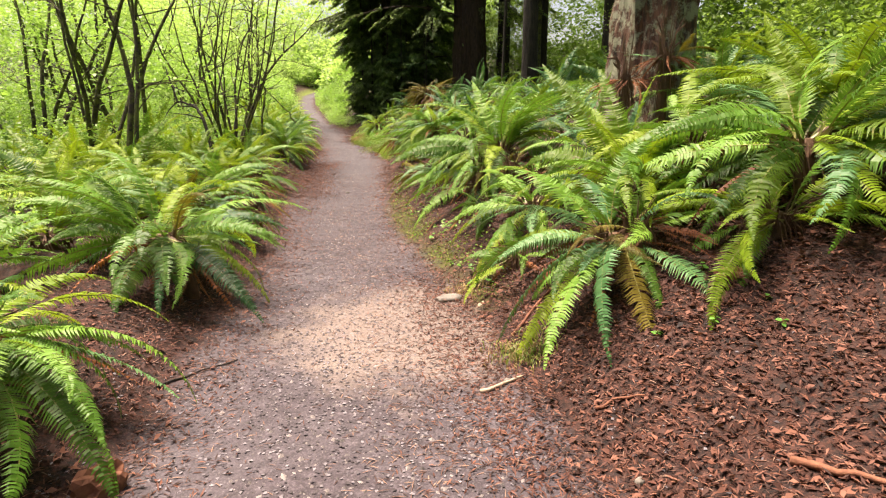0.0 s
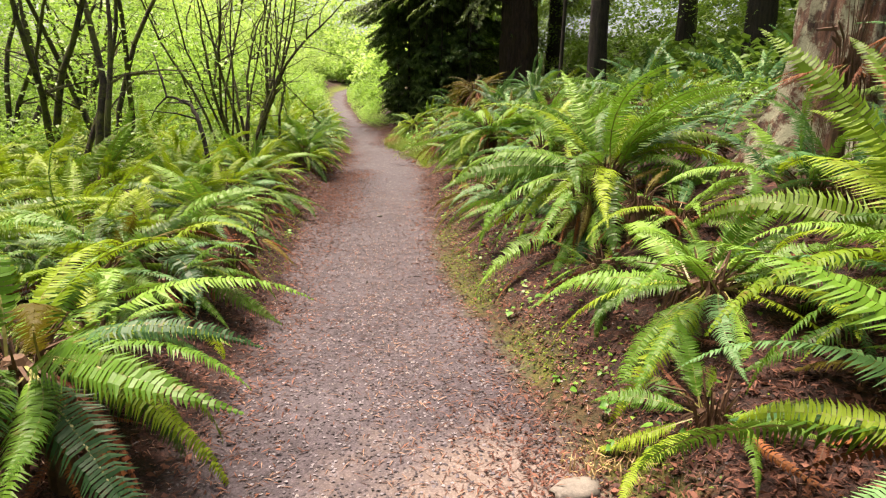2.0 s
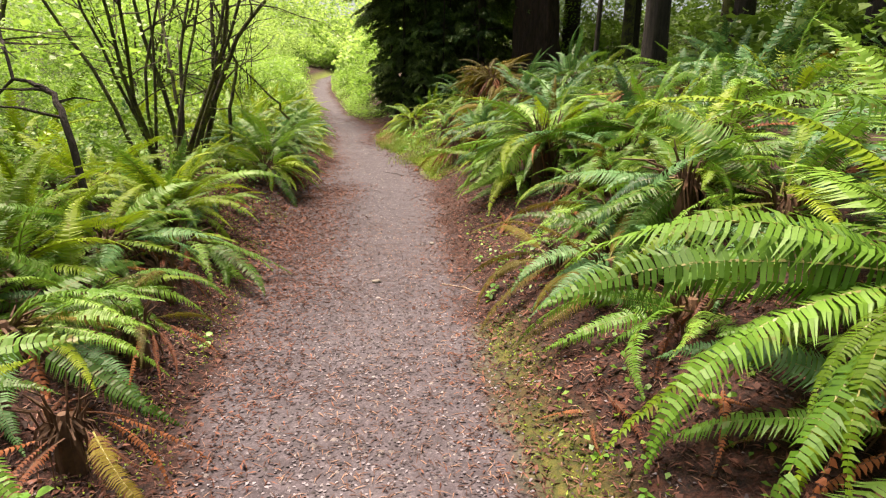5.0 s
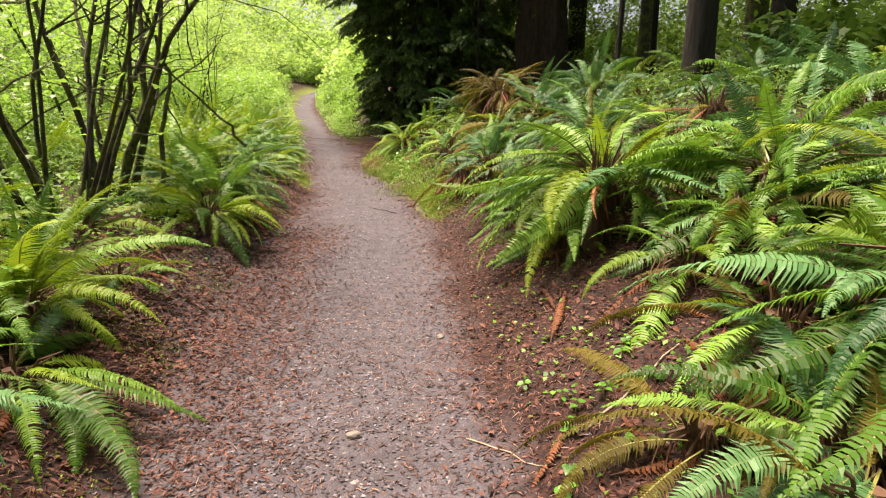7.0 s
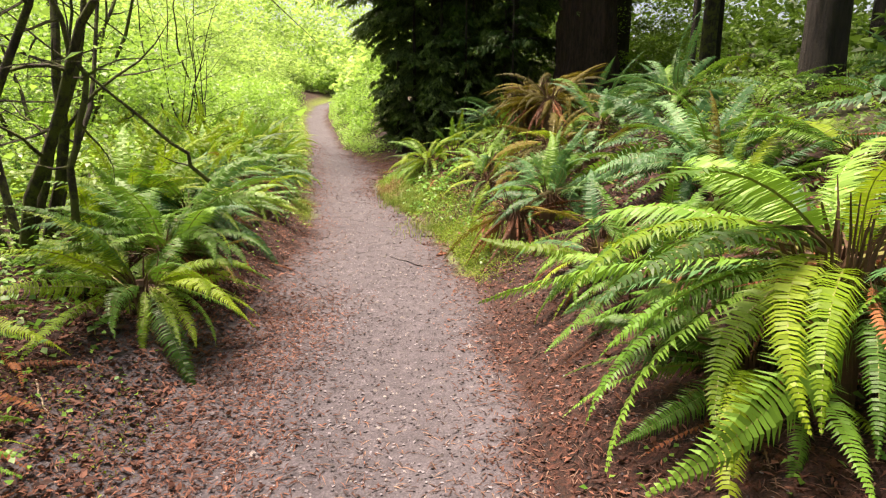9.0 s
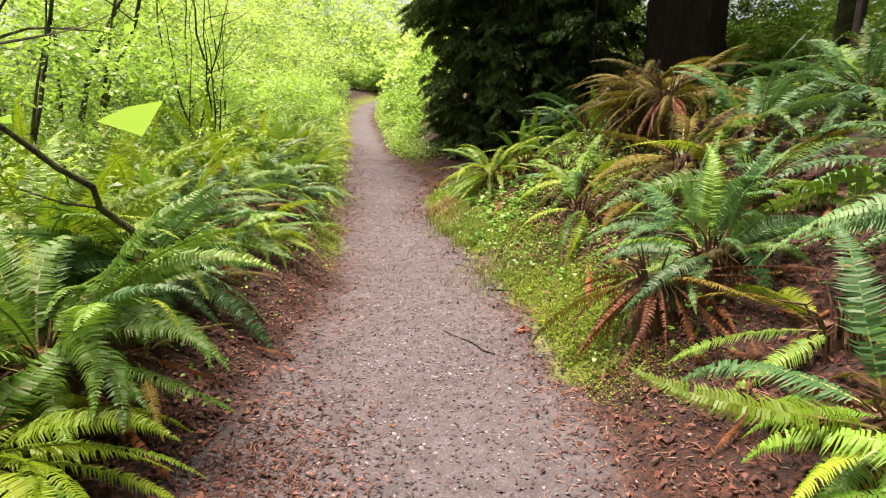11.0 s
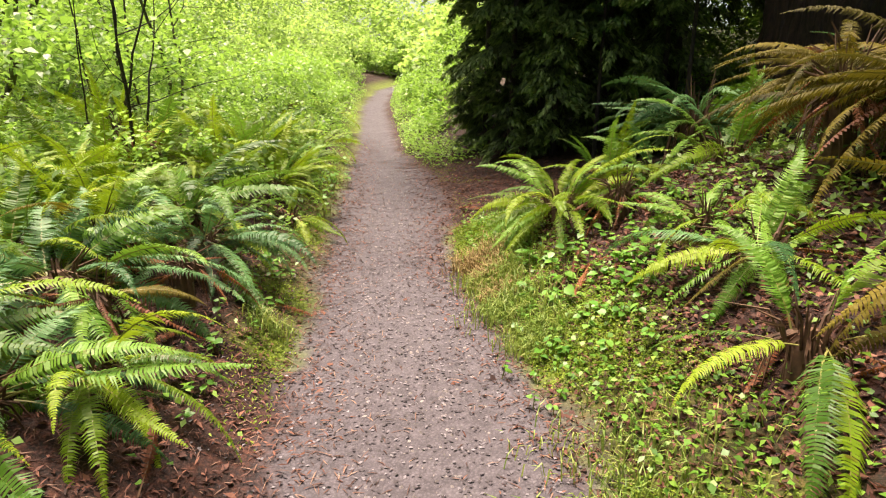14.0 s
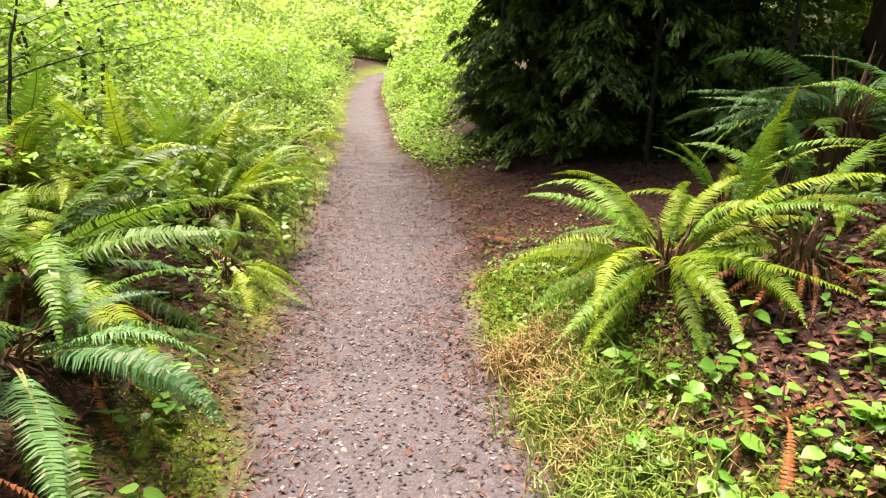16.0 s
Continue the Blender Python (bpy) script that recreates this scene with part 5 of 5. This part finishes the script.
stick(-1.1, 9.9, -0.75, 9.6, 0.004, 10, PALE_WOOD, "pale thin twig on the litter")
stick(-3.5, 12.0, -3.3, 11.8, 0.005, 11, PALE_WOOD, "pale thin twig on the litter")


def dead_limb(points, r, label, seed, bark=BARK_DARK):
    """A bare dead branch with side twigs, hanging or leaning; its foot comes first."""
    rng = np.random.default_rng(seed)
    P = [Vector(p) for p in points]
    fine = []
    for a, b in zip(P[:-1], P[1:]):
        for k in range(4):
            fine.append(a.lerp(b, k / 4) + Vector(rng.normal(0, 0.012, 3)))
    fine.append(P[-1])
    o = fine[0].copy()
    root = tagged(new("dead_branch"), label, "branch", "bare dead branches")
    root.location = o
    n = len(fine)
    main = part("limb", mesh_from("limb", *tube([p - o for p in fine], [r * (1 - 0.8 * k / n) for k in range(n)], 6), [bark], smooth=True), root)
    for k in range(2, n - 1, 2):
        a = rng.uniform(0, 6.28)
        b = bent(fine[k] - o, (math.cos(a), math.sin(a), rng.uniform(-0.7, 0.5)), rng.uniform(0.25, 0.7), 5, 0.15, rng)
        part("twig", mesh_from("twig", *tube(b, [r * 0.4 * (1 - 0.17 * q) for q in range(6)], 4, False), [bark]), main)


dead_limb([(-3.75, 9.75, hz(-3.75, 9.75)), (-3.97, 9.9, 1.35), (-4.15, 10.05, 1.55), (-4.45, 10.1, 1.62), (-4.7, 10.3, 2.2)], 0.035, "crooked dark dead branch standing among the ferns", 1)
dead_limb([(-4.0, 13.1, hz(-4.0, 13.1)), (-3.98, 13.15, 1.35), (-3.9, 13.3, 1.9), (-4.1, 13.2, 2.6), (-4.6, 13.3, 3.2)], 0.03, "bare grey branch hanging down to the ferns", 2, BARK_MOSSY)
dead_limb([(-3.4, 13.9, 1.15), (-3.6, 13.7, 1.5), (-3.95, 13.4, 1.9), (-4.5, 13.3, 2.4)], 0.018, "thin bare branch hanging over the ferns", 3, BARK_MOSSY)
stone(-6.1, 19.3, 0.4, 0.36, 0.3, 15, 21, WOOD, "reddish rotten stump with thin shoots on it", "stump")
